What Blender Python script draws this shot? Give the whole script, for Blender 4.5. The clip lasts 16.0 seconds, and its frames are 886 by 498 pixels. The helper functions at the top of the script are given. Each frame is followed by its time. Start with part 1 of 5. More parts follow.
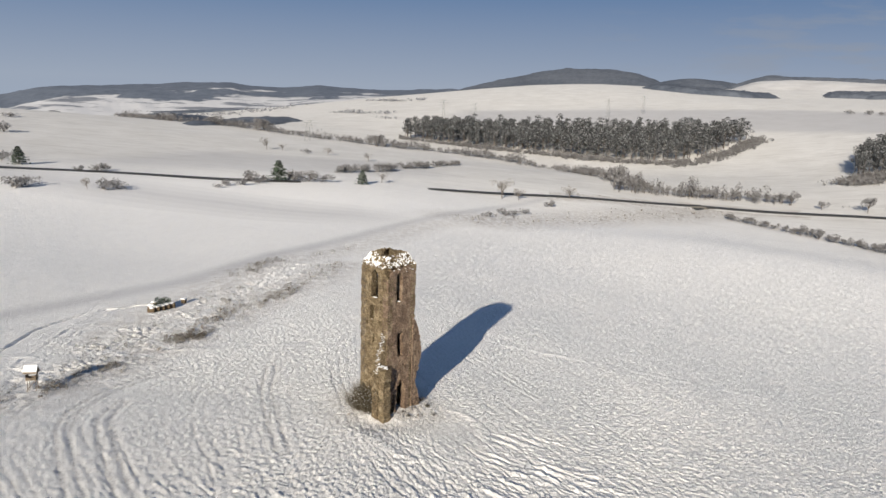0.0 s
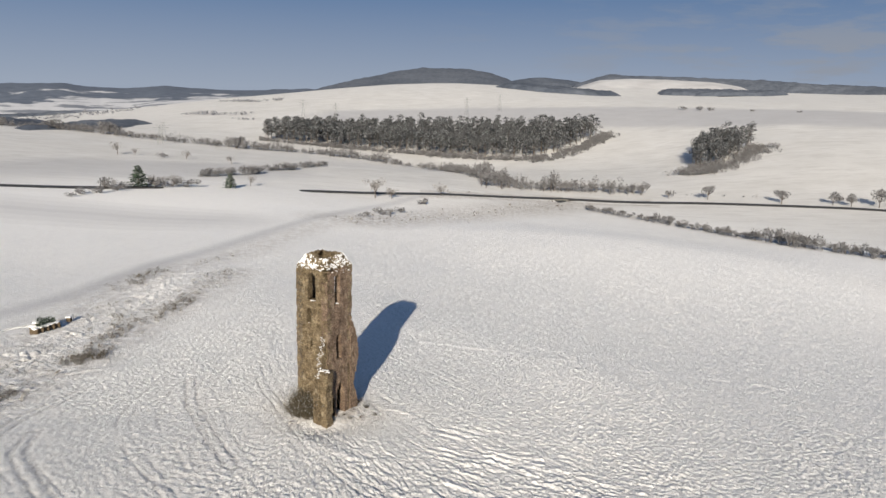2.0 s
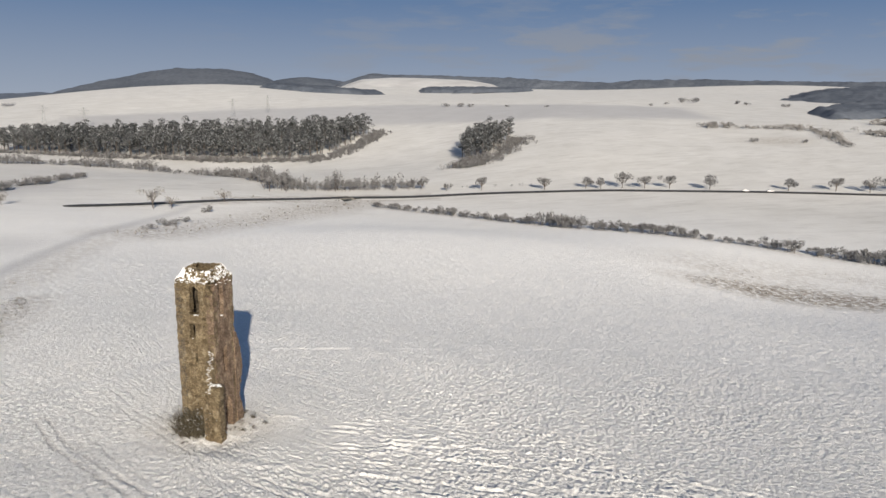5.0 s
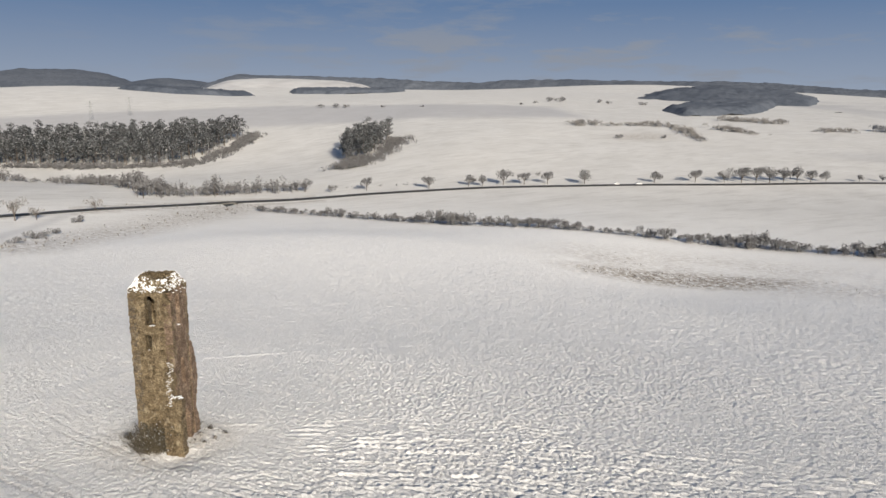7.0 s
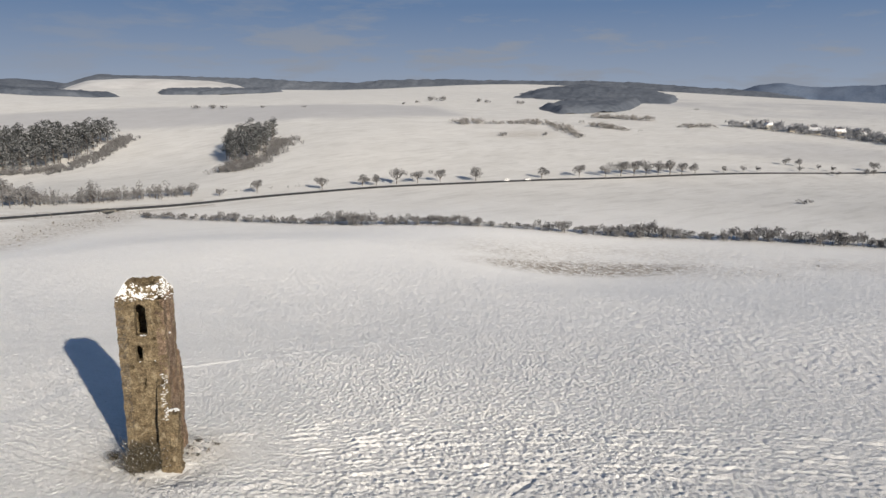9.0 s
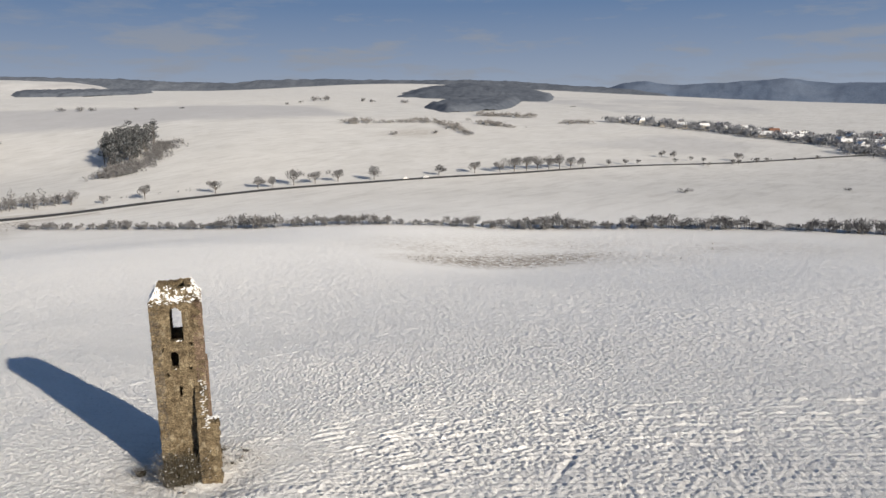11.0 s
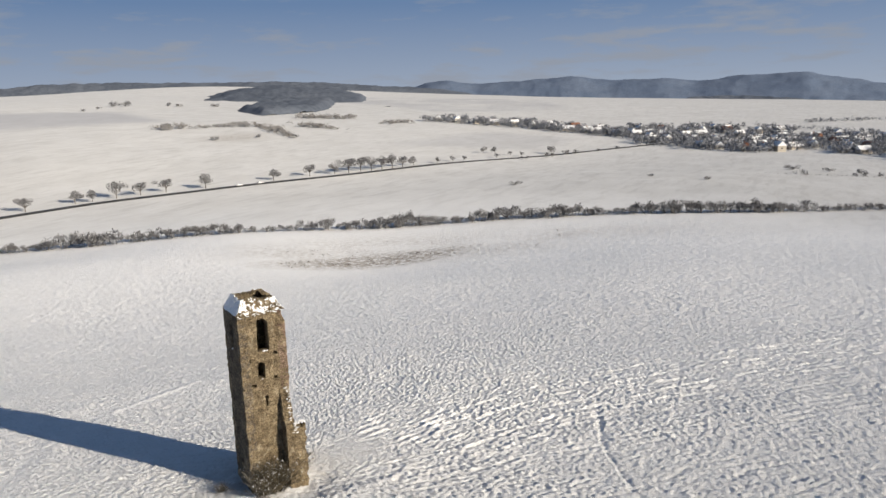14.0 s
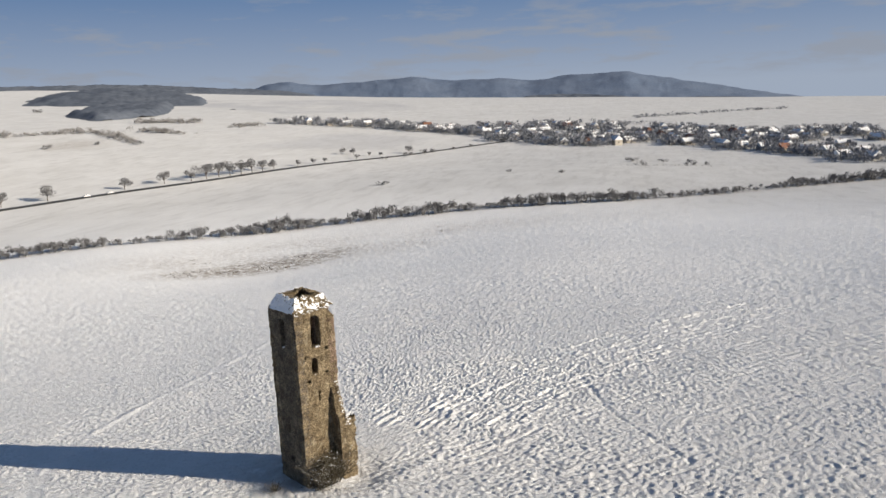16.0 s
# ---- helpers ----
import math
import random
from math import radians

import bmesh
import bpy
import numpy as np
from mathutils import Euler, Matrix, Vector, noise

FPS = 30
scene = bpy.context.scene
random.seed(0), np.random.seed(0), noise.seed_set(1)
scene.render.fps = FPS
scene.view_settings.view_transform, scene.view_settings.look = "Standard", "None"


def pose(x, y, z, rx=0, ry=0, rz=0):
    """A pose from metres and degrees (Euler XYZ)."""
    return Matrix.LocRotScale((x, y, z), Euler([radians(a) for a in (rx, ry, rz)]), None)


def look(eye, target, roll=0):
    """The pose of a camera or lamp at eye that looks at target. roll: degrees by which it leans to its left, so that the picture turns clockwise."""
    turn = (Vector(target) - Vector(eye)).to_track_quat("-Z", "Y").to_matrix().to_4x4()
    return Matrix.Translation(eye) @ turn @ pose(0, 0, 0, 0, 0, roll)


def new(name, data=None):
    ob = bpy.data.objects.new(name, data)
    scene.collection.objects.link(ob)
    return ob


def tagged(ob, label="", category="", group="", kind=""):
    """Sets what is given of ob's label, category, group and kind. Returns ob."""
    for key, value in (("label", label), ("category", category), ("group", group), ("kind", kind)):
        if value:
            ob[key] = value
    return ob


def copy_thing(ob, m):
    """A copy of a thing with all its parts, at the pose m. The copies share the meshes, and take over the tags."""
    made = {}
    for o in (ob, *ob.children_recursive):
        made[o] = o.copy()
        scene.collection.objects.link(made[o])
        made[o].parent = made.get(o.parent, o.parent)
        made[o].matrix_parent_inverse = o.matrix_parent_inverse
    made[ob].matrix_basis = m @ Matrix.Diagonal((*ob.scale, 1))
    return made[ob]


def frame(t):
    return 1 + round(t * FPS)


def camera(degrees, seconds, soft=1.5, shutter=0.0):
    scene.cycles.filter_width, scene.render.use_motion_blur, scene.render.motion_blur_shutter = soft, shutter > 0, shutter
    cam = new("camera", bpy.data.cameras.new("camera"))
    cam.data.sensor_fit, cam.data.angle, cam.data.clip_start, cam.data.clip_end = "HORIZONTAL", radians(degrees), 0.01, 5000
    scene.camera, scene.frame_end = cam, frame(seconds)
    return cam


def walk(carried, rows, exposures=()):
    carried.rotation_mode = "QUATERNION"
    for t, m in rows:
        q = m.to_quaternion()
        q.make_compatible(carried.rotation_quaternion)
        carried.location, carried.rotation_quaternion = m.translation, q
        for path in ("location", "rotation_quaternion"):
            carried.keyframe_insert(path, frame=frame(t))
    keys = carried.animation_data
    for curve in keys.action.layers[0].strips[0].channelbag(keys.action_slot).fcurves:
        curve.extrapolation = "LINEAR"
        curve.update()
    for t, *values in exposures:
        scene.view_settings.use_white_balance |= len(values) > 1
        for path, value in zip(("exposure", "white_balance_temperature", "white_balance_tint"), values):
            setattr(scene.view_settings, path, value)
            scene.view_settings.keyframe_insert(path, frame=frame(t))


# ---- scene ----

import itertools

# camera: one lens, an arc round the tower about 27 m above its foot
cam = camera(63.58, 16.0)
PATH = [
    (0, 16.26, -59.97, 28.99, 11.21, -12.74, -2.02),
    (0.5, 14.67, -60.15, 28.88, 8.89, -12.67, -1.99),
    (1, 13.06, -60.40, 28.77, 6.23, -12.59, -1.93),
    (1.5, 11.47, -60.69, 28.72, 3.28, -12.50, -1.83),
    (2, 9.91, -61.06, 28.71, -0.09, -12.41, -1.70),
    (2.5, 8.40, -61.51, 28.74, -3.34, -12.33, -1.55),
    (3, 6.87, -61.99, 28.82, -6.74, -12.26, -1.38),
    (3.5, 5.31, -62.45, 28.93, -9.93, -12.20, -1.21),
    (4, 3.72, -62.82, 29.01, -13.09, -12.15, -1.05),
    (6.5, -5.04, -62.02, 29.02, -26.13, -11.96, -0.43),
    (7, -6.83, -61.10, 28.85, -28.76, -11.93, -0.38),
    (7.5, -8.67, -59.97, 28.70, -31.07, -11.90, -0.32),
    (8, -10.68, -58.70, 28.55, -33.58, -11.88, -0.25),
    (8.5, -12.82, -57.36, 28.39, -36.04, -11.89, -0.16),
    (9, -15.09, -55.91, 28.25, -38.50, -11.89, -0.04),
    (11.5, -26.64, -46.00, 27.47, -50.48, -11.97, 0.64),
    (12, -29.15, -44.05, 27.54, -52.85, -12.00, 0.81),
    (12.5, -31.64, -42.13, 27.72, -55.24, -12.04, 0.99),
    (13, -34.12, -40.06, 27.98, -57.87, -12.07, 1.17),
    (13.5, -36.40, -37.88, 28.24, -60.51, -12.11, 1.36),
    (14, -38.61, -35.44, 28.47, -63.38, -12.17, 1.54),
    (14.5, -40.74, -32.83, 28.59, -66.47, -12.25, 1.72),
    (15, -42.86, -29.94, 28.66, -69.63, -12.33, 1.89),
    (15.5, -44.85, -26.85, 28.74, -72.62, -12.41, 2.04),
    (16, -46.82, -23.42, 28.82, -75.84, -12.50, 2.17),
]
walk(cam, [(t, pose(x, y, z, 90 + pitch, roll, yaw)) for t, x, y, z, yaw, pitch, roll in PATH],
     [(0, 0.37), (3.5, 0.30), (8, 0.27), (12, 0.34), (16, 0.43)])

# ---- light: a low winter sun in the south under a thin blue sky ----
SUN_AZ, SUN_EL = 185.0, 20.7
world = bpy.data.worlds.new("winter_sky")
scene.world = world
world.use_nodes = True
wn, wl = world.node_tree.nodes, world.node_tree.links
wn.clear()
w_out, w_bg, w_sky = wn.new("ShaderNodeOutputWorld"), wn.new("ShaderNodeBackground"), wn.new("ShaderNodeTexSky")
w_sky.sky_type, w_sky.sun_disc = 'NISHITA', False
w_sky.sun_elevation, w_sky.sun_rotation = radians(SUN_EL), radians(SUN_AZ)
w_sky.altitude, w_sky.air_density, w_sky.dust_density, w_sky.ozone_density = 400, 1.0, 0.4, 2.4
w_bg.inputs["Strength"].default_value = 0.064
w_at, w_up = wn.new("ShaderNodeTexCoord"), wn.new("ShaderNodeVectorMath")
w_up.inputs[1].default_value = (0, 0, 0.07)
wl.new(w_at.outputs["Generated"], w_up.inputs[0])
wl.new(w_up.outputs[0], w_sky.inputs["Vector"])
# thin bands of cloud low over the horizon
w_flat, w_noise, w_ramp, w_sep, w_low, w_mul, w_mix = (wn.new("ShaderNodeMapping"), wn.new("ShaderNodeTexNoise"), wn.new("ShaderNodeValToRGB"), wn.new("ShaderNodeSeparateXYZ"),
                                                       wn.new("ShaderNodeValToRGB"), wn.new("ShaderNodeMath"), wn.new("ShaderNodeMix"))
w_flat.inputs["Scale"].default_value = (3.2, 3.2, 17)
w_noise.inputs["Scale"].default_value, w_noise.inputs["Detail"].default_value, w_noise.inputs["Roughness"].default_value = 2.2, 7, 0.6
wl.new(w_at.outputs["Generated"], w_flat.inputs["Vector"])
wl.new(w_flat.outputs[0], w_noise.inputs["Vector"])
wl.new(w_noise.outputs["Fac"], w_ramp.inputs["Fac"])
w_ramp.color_ramp.elements[0].color = (1.0, 1.0, 1.0, 1)
w_ramp.color_ramp.elements[0].position, w_ramp.color_ramp.elements[1].position = 0.30, 0.72
wl.new(w_at.outputs["Generated"], w_sep.inputs[0])
wl.new(w_sep.outputs["Z"], w_low.inputs["Fac"])
w_low.color_ramp.elements[0].position, w_low.color_ramp.elements[1].position = 0.14, 0.36
w_low.color_ramp.elements[0].color, w_low.color_ramp.elements[1].color = (1.0, 1.0, 1.0, 1), (0.06, 0.06, 0.06, 1)
w_mul.operation = 'MULTIPLY'
wl.new(w_ramp.outputs[0], w_mul.inputs[0])
wl.new(w_low.outputs[0], w_mul.inputs[1])
w_mix.data_type = 'RGBA'
wl.new(w_mul.outputs[0], w_mix.inputs["Factor"])
wl.new(w_sky.outputs[0], w_mix.inputs["A"])
w_air, w_height = wn.new("ShaderNodeMix"), wn.new("ShaderNodeMapRange")
w_height.inputs["From Min"].default_value, w_height.inputs["From Max"].default_value = 0.0, 0.12
wl.new(w_sep.outputs["Z"], w_height.inputs["Value"])
w_air.data_type = 'RGBA'
wl.new(w_height.outputs[0], w_air.inputs["Factor"])
w_air.inputs["A"].default_value, w_air.inputs["B"].default_value = (3.95, 4.62, 5.75, 1), (1.65, 2.65, 4.5, 1)
# faint wisps of cloud in the haze
w_wisp, w_thin = wn.new("ShaderNodeMix"), wn.new("ShaderNodeMath")
w_wisp.data_type = 'RGBA'
w_thin.operation = 'MULTIPLY'
w_thin.inputs[1].default_value = 0.85
w_band = wn.new("ShaderNodeValToRGB")
for at, c in ((0.16, 0.0), (0.06, 1.0), (0.02, 0.8)):
    e = w_band.color_ramp.elements.new(at) if at < 0.15 else w_band.color_ramp.elements[1]
    e.position, e.color = at, (c, c, c, 1)
w_veil = wn.new("ShaderNodeMath")
w_veil.operation = 'MULTIPLY'
wl.new(w_sep.outputs["Z"], w_band.inputs["Fac"])
w_fleck = wn.new("ShaderNodeValToRGB")
w_fleck.color_ramp.elements[0].position, w_fleck.color_ramp.elements[1].position = 0.50, 0.62
wl.new(w_noise.outputs["Fac"], w_fleck.inputs["Fac"])
wl.new(w_fleck.outputs[0], w_veil.inputs[0])
wl.new(w_band.outputs[0], w_veil.inputs[1])
w_side, w_there = wn.new("ShaderNodeMapRange"), wn.new("ShaderNodeMath")
w_side.inputs["From Min"].default_value, w_side.inputs["From Max"].default_value = -0.05, 0.45
w_there.operation = 'MULTIPLY'
wl.new(w_sep.outputs["X"], w_side.inputs["Value"])
wl.new(w_veil.outputs[0], w_there.inputs[0])
wl.new(w_side.outputs[0], w_there.inputs[1])
wl.new(w_there.outputs[0], w_thin.inputs[0])
wl.new(w_thin.outputs[0], w_wisp.inputs["Factor"])
wl.new(w_air.outputs["Result"], w_wisp.inputs["A"])
w_wisp.inputs["B"].default_value = (3.45, 3.75, 4.35, 1)
wl.new(w_wisp.outputs["Result"], w_mix.inputs["B"])
wl.new(w_mix.outputs["Result"], w_bg.inputs["Color"])
wl.new(w_bg.outputs[0], w_out.inputs["Surface"])
to_sun = Vector((math.sin(radians(SUN_AZ)) * math.cos(radians(SUN_EL)), math.cos(radians(SUN_AZ)) * math.cos(radians(SUN_EL)), math.sin(radians(SUN_EL))))
sun_data = bpy.data.lights.new("sun", 'SUN')
sun_data.energy, sun_data.angle, sun_data.color = 4.7, radians(0.6), (1.0, 0.89, 0.725)
sun = new("sun", sun_data)
sun.matrix_world = look(to_sun * 300, (0, 0, 0))

# ---- materials ----
class Mat:
    """A node material with short ways to add nodes."""

    def __init__(self, name, rough=0.8, metal=0.0):
        self.mat = bpy.data.materials.new(name)
        self.mat.use_nodes = True
        self.nodes, self.links = self.mat.node_tree.nodes, self.mat.node_tree.links
        self.bsdf = self.nodes["Principled BSDF"]
        self.bsdf.inputs["Roughness"].default_value = rough
        self.bsdf.inputs["Metallic"].default_value = metal
        self.bsdf.inputs["Specular IOR Level"].default_value = 0.3
        self.geo = self.nodes.new("ShaderNodeNewGeometry")
        self.obj = self.nodes.new("ShaderNodeObjectInfo")

    def put(self, socket, value):
        if isinstance(value, bpy.types.NodeSocket):
            self.links.new(value, socket)
        else:
            socket.default_value = value

    def noise(self, scale, detail=4, rough=0.55, where=None, stretch=None, distort=0.0):
        n = self.nodes.new("ShaderNodeTexNoise")
        n.inputs["Scale"].default_value, n.inputs["Detail"].default_value = scale, detail
        n.inputs["Roughness"].default_value, n.inputs["Distortion"].default_value = rough, distort
        where = where or self.geo.outputs["Position"]
        if stretch:
            m = self.nodes.new("ShaderNodeMapping")
            m.inputs["Scale"].default_value, m.inputs["Rotation"].default_value = stretch[0], stretch[1]
            self.links.new(where, m.inputs["Vector"])
            where = m.outputs[0]
        self.links.new(where, n.inputs["Vector"])
        return n.outputs["Fac"]

    def voronoi(self, scale, feature='F1', where=None):
        n = self.nodes.new("ShaderNodeTexVoronoi")
        n.feature = feature
        n.inputs["Scale"].default_value = scale
        self.links.new(where or self.geo.outputs["Position"], n.inputs["Vector"])
        return n.outputs["Distance"]

    def ramp(self, fac, *stops):
        r = self.nodes.new("ShaderNodeValToRGB")
        while len(r.color_ramp.elements) < len(stops):
            r.color_ramp.elements.new(0.5)
        for e, (at, c) in zip(r.color_ramp.elements, stops):
            e.position, e.color = at, (*c, 1) if isinstance(c, tuple) else (c, c, c, 1)
        self.put(r.inputs["Fac"], fac)
        return r.outputs["Color"]

    def math(self, op, a, b=0.0):
        n = self.nodes.new("ShaderNodeMath")
        n.operation = op
        self.put(n.inputs[0], a)
        self.put(n.inputs[1], b)
        return n.outputs[0]

    def mix(self, fac, a, b, blend='MIX'):
        n = self.nodes.new("ShaderNodeMix")
        n.data_type, n.blend_type = 'RGBA', blend
        self.put(n.inputs["Factor"], fac)
        self.put(n.inputs["A"], a if isinstance(a, bpy.types.NodeSocket) else (*a, 1))
        self.put(n.inputs["B"], b if isinstance(b, bpy.types.NodeSocket) else (*b, 1))
        return n.outputs["Result"]

    def bump(self, height, strength=0.5, distance=0.05):
        n = self.nodes.new("ShaderNodeBump")
        n.inputs["Strength"].default_value, n.inputs["Distance"].default_value = strength, distance
        self.put(n.inputs["Height"], height)
        if self.bsdf.inputs["Normal"].links:
            self.links.new(self.bsdf.inputs["Normal"].links[0].from_socket, n.inputs["Normal"])
        self.links.new(n.outputs[0], self.bsdf.inputs["Normal"])

    def colour(self, value):
        self.put(self.bsdf.inputs["Base Color"], value if isinstance(value, bpy.types.NodeSocket) else (*value, 1))
        return self

    def up(self):
        n = self.nodes.new("ShaderNodeSeparateXYZ")
        self.links.new(self.geo.outputs["Normal"], n.inputs[0])
        return n.outputs["Z"]


def snow_material():
    """Farmland snow; the mesh's layers say where dry grass shows through, and where shade or dimmer light is painted
    in.
    """
    m = Mat("field_snow", 0.7)
    grass, tone = m.nodes.new("ShaderNodeAttribute"), m.nodes.new("ShaderNodeAttribute")
    grass.attribute_name, tone.attribute_name = "grass", "tone"
    big, mid, fine = m.noise(0.011, 5), m.noise(0.16, 5, 0.6), m.noise(2.6, 6, 0.7)
    snow = m.ramp(big, (0.3, (0.89, 0.895, 0.905)), (0.7, (0.94, 0.938, 0.935)))
    snow = m.mix(m.math('MULTIPLY', m.ramp(mid, (0.35, 0.0), (0.75, 1.0)), 0.14), snow, (0.74, 0.74, 0.76))
    # far snow gets a duller colour, to hold down its light on sun-facing slopes
    far_dim = m.nodes.new("ShaderNodeAttribute")
    far_dim.attribute_name = "far_dim"
    snow = m.mix(m.math('MULTIPLY', far_dim.outputs["Fac"], m.ramp(m.noise(0.035, 6, 0.65), (0.25, 0.55), (0.7, 1.0))), snow, (0.46, 0.45, 0.43))
    earth = m.nodes.new("ShaderNodeAttribute")
    earth.attribute_name = "earth"
    soil = m.ramp(m.noise(3.4, 6, 0.8), (0.53, 0.0), (0.63, 1.0))
    snow = m.mix(m.math('MULTIPLY', soil, m.math('ADD', 0.29, m.math('MULTIPLY', earth.outputs["Fac"], 0.3))), snow, (0.30, 0.285, 0.275))
    snow = m.mix(m.math('MULTIPLY', earth.outputs["Fac"], m.ramp(fine, (0.40, 0.15), (0.62, 0.75))), snow, (0.40, 0.385, 0.38))
    thin = m.ramp(m.noise(0.75, 6, 0.75, None, ((1.0, 0.45, 1.0), (0, 0, 0.62))), (0.48, 0.0), (0.66, 1.0))
    snow = m.mix(m.math('MULTIPLY', thin, 0.09), snow, (0.50, 0.49, 0.49))
    streaks = m.ramp(m.noise(0.11, 7, 0.72, None, ((0.35, 1.5, 1.0), (0, 0, 0.55))), (0.50, 0.0), (0.62, 1.0))
    snow = m.mix(m.math('MULTIPLY', m.math('MULTIPLY', far_dim.outputs["Fac"], streaks), 0.42), snow, (0.36, 0.35, 0.34))
    # greyer outlined fields; on the hillside one this paints the slope's shade
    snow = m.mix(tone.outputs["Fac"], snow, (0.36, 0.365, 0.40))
    straw = m.ramp(m.noise(1.1, 6, 0.75), (0.40, (0.13, 0.105, 0.08)), (0.62, (0.44, 0.385, 0.33)))
    patchy = m.math('MULTIPLY', grass.outputs["Fac"], m.ramp(m.noise(0.55, 7, 0.72), (0.40, 0.0), (0.56, 1.0)))
    m.colour(m.mix(patchy, snow, straw))
    m.bump(m.noise(0.55, 4, 0.6), 0.2, 0.25)
    m.bsdf.inputs["Diffuse Roughness"].default_value = 0.15
    m.bump(m.noise(1.9, 6, 0.75), 0.8, 0.08)
    m.bump(m.noise(5.5, 7, 0.85), 1.0, 0.14)
    m.bump(m.noise(9.0, 5, 0.75), 0.7, 0.03)
    return m.mat


def clean_snow_material():
    m = Mat("packed_snow", 0.6)
    m.colour(m.ramp(m.noise(3.0, 4), (0.3, (0.80, 0.81, 0.83)), (0.7, (0.90, 0.90, 0.90))))
    m.bump(m.noise(9.0, 4), 0.5, 0.04)
    return m.mat


def stone_material(name, dark, middle, light, plaster):
    """Rubble masonry in lime mortar, with remains of plaster."""
    m = Mat(name, 0.95)
    where = m.nodes.new("ShaderNodeTexCoord").outputs["Object"]
    blotch, grain, streak = m.noise(1.1, 7, 0.72, where), m.noise(7.5, 7, 0.78, where), m.noise(1.6, 5, 0.6, where, ((1.6, 1.6, 0.75), (0, 0, 0)))
    flat = m.nodes.new("ShaderNodeMapping")
    flat.inputs["Scale"].default_value = (1, 1, 1.7)
    m.links.new(where, flat.inputs["Vector"])
    stones = m.nodes.new("ShaderNodeTexVoronoi")
    stones.inputs["Scale"].default_value = 3.6
    m.links.new(flat.outputs[0], stones.inputs["Vector"])
    joint = m.nodes.new("ShaderNodeTexVoronoi")
    joint.feature = 'DISTANCE_TO_EDGE'
    joint.inputs["Scale"].default_value = 3.6
    m.links.new(flat.outputs[0], joint.inputs["Vector"])
    edge = m.ramp(joint.outputs["Distance"], (0.0, 0.0), (0.10, 1.0))
    base = m.ramp(blotch, (0.30, dark), (0.50, middle), (0.70, light))
    single = m.nodes.new("ShaderNodeSeparateColor")
    m.links.new(stones.outputs["Color"], single.inputs[0])
    base = m.mix(0.45, base, m.ramp(single.outputs[0], (0.0, 0.55), (1.0, 1.25)), 'MULTIPLY')
    base = m.mix(0.85, base, m.ramp(grain, (0.36, 0.20), (0.60, 1.45)), 'MULTIPLY')
    base = m.mix(m.math('MULTIPLY', m.math('SUBTRACT', 1.0, edge), 0.5), base, dark)
    base = m.mix(m.ramp(streak, (0.55, 0.0), (0.72, 0.75)), base, plaster)
    stain = m.noise(2.3, 6, 0.7, where, ((1.0, 1.0, 0.6), (0, 0, 0)))
    base = m.mix(m.ramp(stain, (0.54, 0.0), (0.66, 0.65)), base, dark)
    m.colour(base)
    m.bump(edge, 0.8, 0.06)
    m.bump(grain, 1.0, 0.22)
    m.bump(blotch, 0.5, 0.15)
    return m.mat


def leafless_material(name, dark, light, frost):
    """Bare twigs, needles or dry stalks, with frost and snow on what faces up."""
    m = Mat(name, 0.9)
    n = m.noise(0.45, 4, 0.6)
    base = m.ramp(m.math('ADD', m.math('MULTIPLY', m.geo.outputs["Random Per Island"], 0.7), m.math('MULTIPLY', n, 0.4)), (0.2, dark), (0.9, light))
    lies = m.math('MULTIPLY', m.ramp(m.up(), (0.45, 0.0), (0.85, 1.0)), frost)
    m.colour(m.mix(lies, base, (0.78, 0.79, 0.82)))
    return m.mat


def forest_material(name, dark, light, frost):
    """Woods seen from far: crowns with frost on them, in colours that hold the distance haze."""
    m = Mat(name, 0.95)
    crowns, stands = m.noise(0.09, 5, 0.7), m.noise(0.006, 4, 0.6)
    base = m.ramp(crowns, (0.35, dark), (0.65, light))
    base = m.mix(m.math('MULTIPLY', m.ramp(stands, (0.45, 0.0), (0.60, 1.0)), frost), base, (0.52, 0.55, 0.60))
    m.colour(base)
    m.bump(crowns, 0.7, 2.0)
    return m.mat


def plain_material(name, dark, light, rough=0.8, scale=3.0, bump=0.3, spread=0.0):
    m = Mat(name, rough)
    base = m.ramp(m.noise(scale, 5, 0.6), (0.3, dark), (0.7, light))
    if spread:
        base = m.mix(spread, base, m.ramp(m.obj.outputs["Random"], (0.0, (0.75, 0.55, 0.35)), (0.4, (0.95, 0.90, 0.80)), (0.7, (0.70, 0.72, 0.72)), (1.0, (0.95, 0.80, 0.55))), 'MULTIPLY')
    m.colour(base)
    m.bump(m.noise(scale * 4, 4), bump, 0.03)
    return m.mat


SNOW, CLEAN_SNOW = snow_material(), clean_snow_material()
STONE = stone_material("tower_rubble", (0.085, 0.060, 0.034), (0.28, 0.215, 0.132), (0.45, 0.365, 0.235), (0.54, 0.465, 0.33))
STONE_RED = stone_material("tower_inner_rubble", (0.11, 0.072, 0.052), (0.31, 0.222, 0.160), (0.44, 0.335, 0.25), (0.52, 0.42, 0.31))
# the north face takes the same rubble recipe in darker, greyer colours
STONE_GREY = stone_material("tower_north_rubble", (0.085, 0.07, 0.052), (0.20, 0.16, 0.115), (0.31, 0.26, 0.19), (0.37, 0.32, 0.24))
TWIG = leafless_material("bare_twigs", (0.072, 0.071, 0.074), (0.215, 0.212, 0.218), 0.35)
# twigs of the village and far hedges, paled and blued to paint in haze
HAZY_TWIG = leafless_material("hazy_garden_twigs", (0.125, 0.132, 0.152), (0.30, 0.31, 0.34), 0.35)
OLIVE = leafless_material("olive_stalks", (0.04, 0.034, 0.022), (0.15, 0.125, 0.085), 0.15)
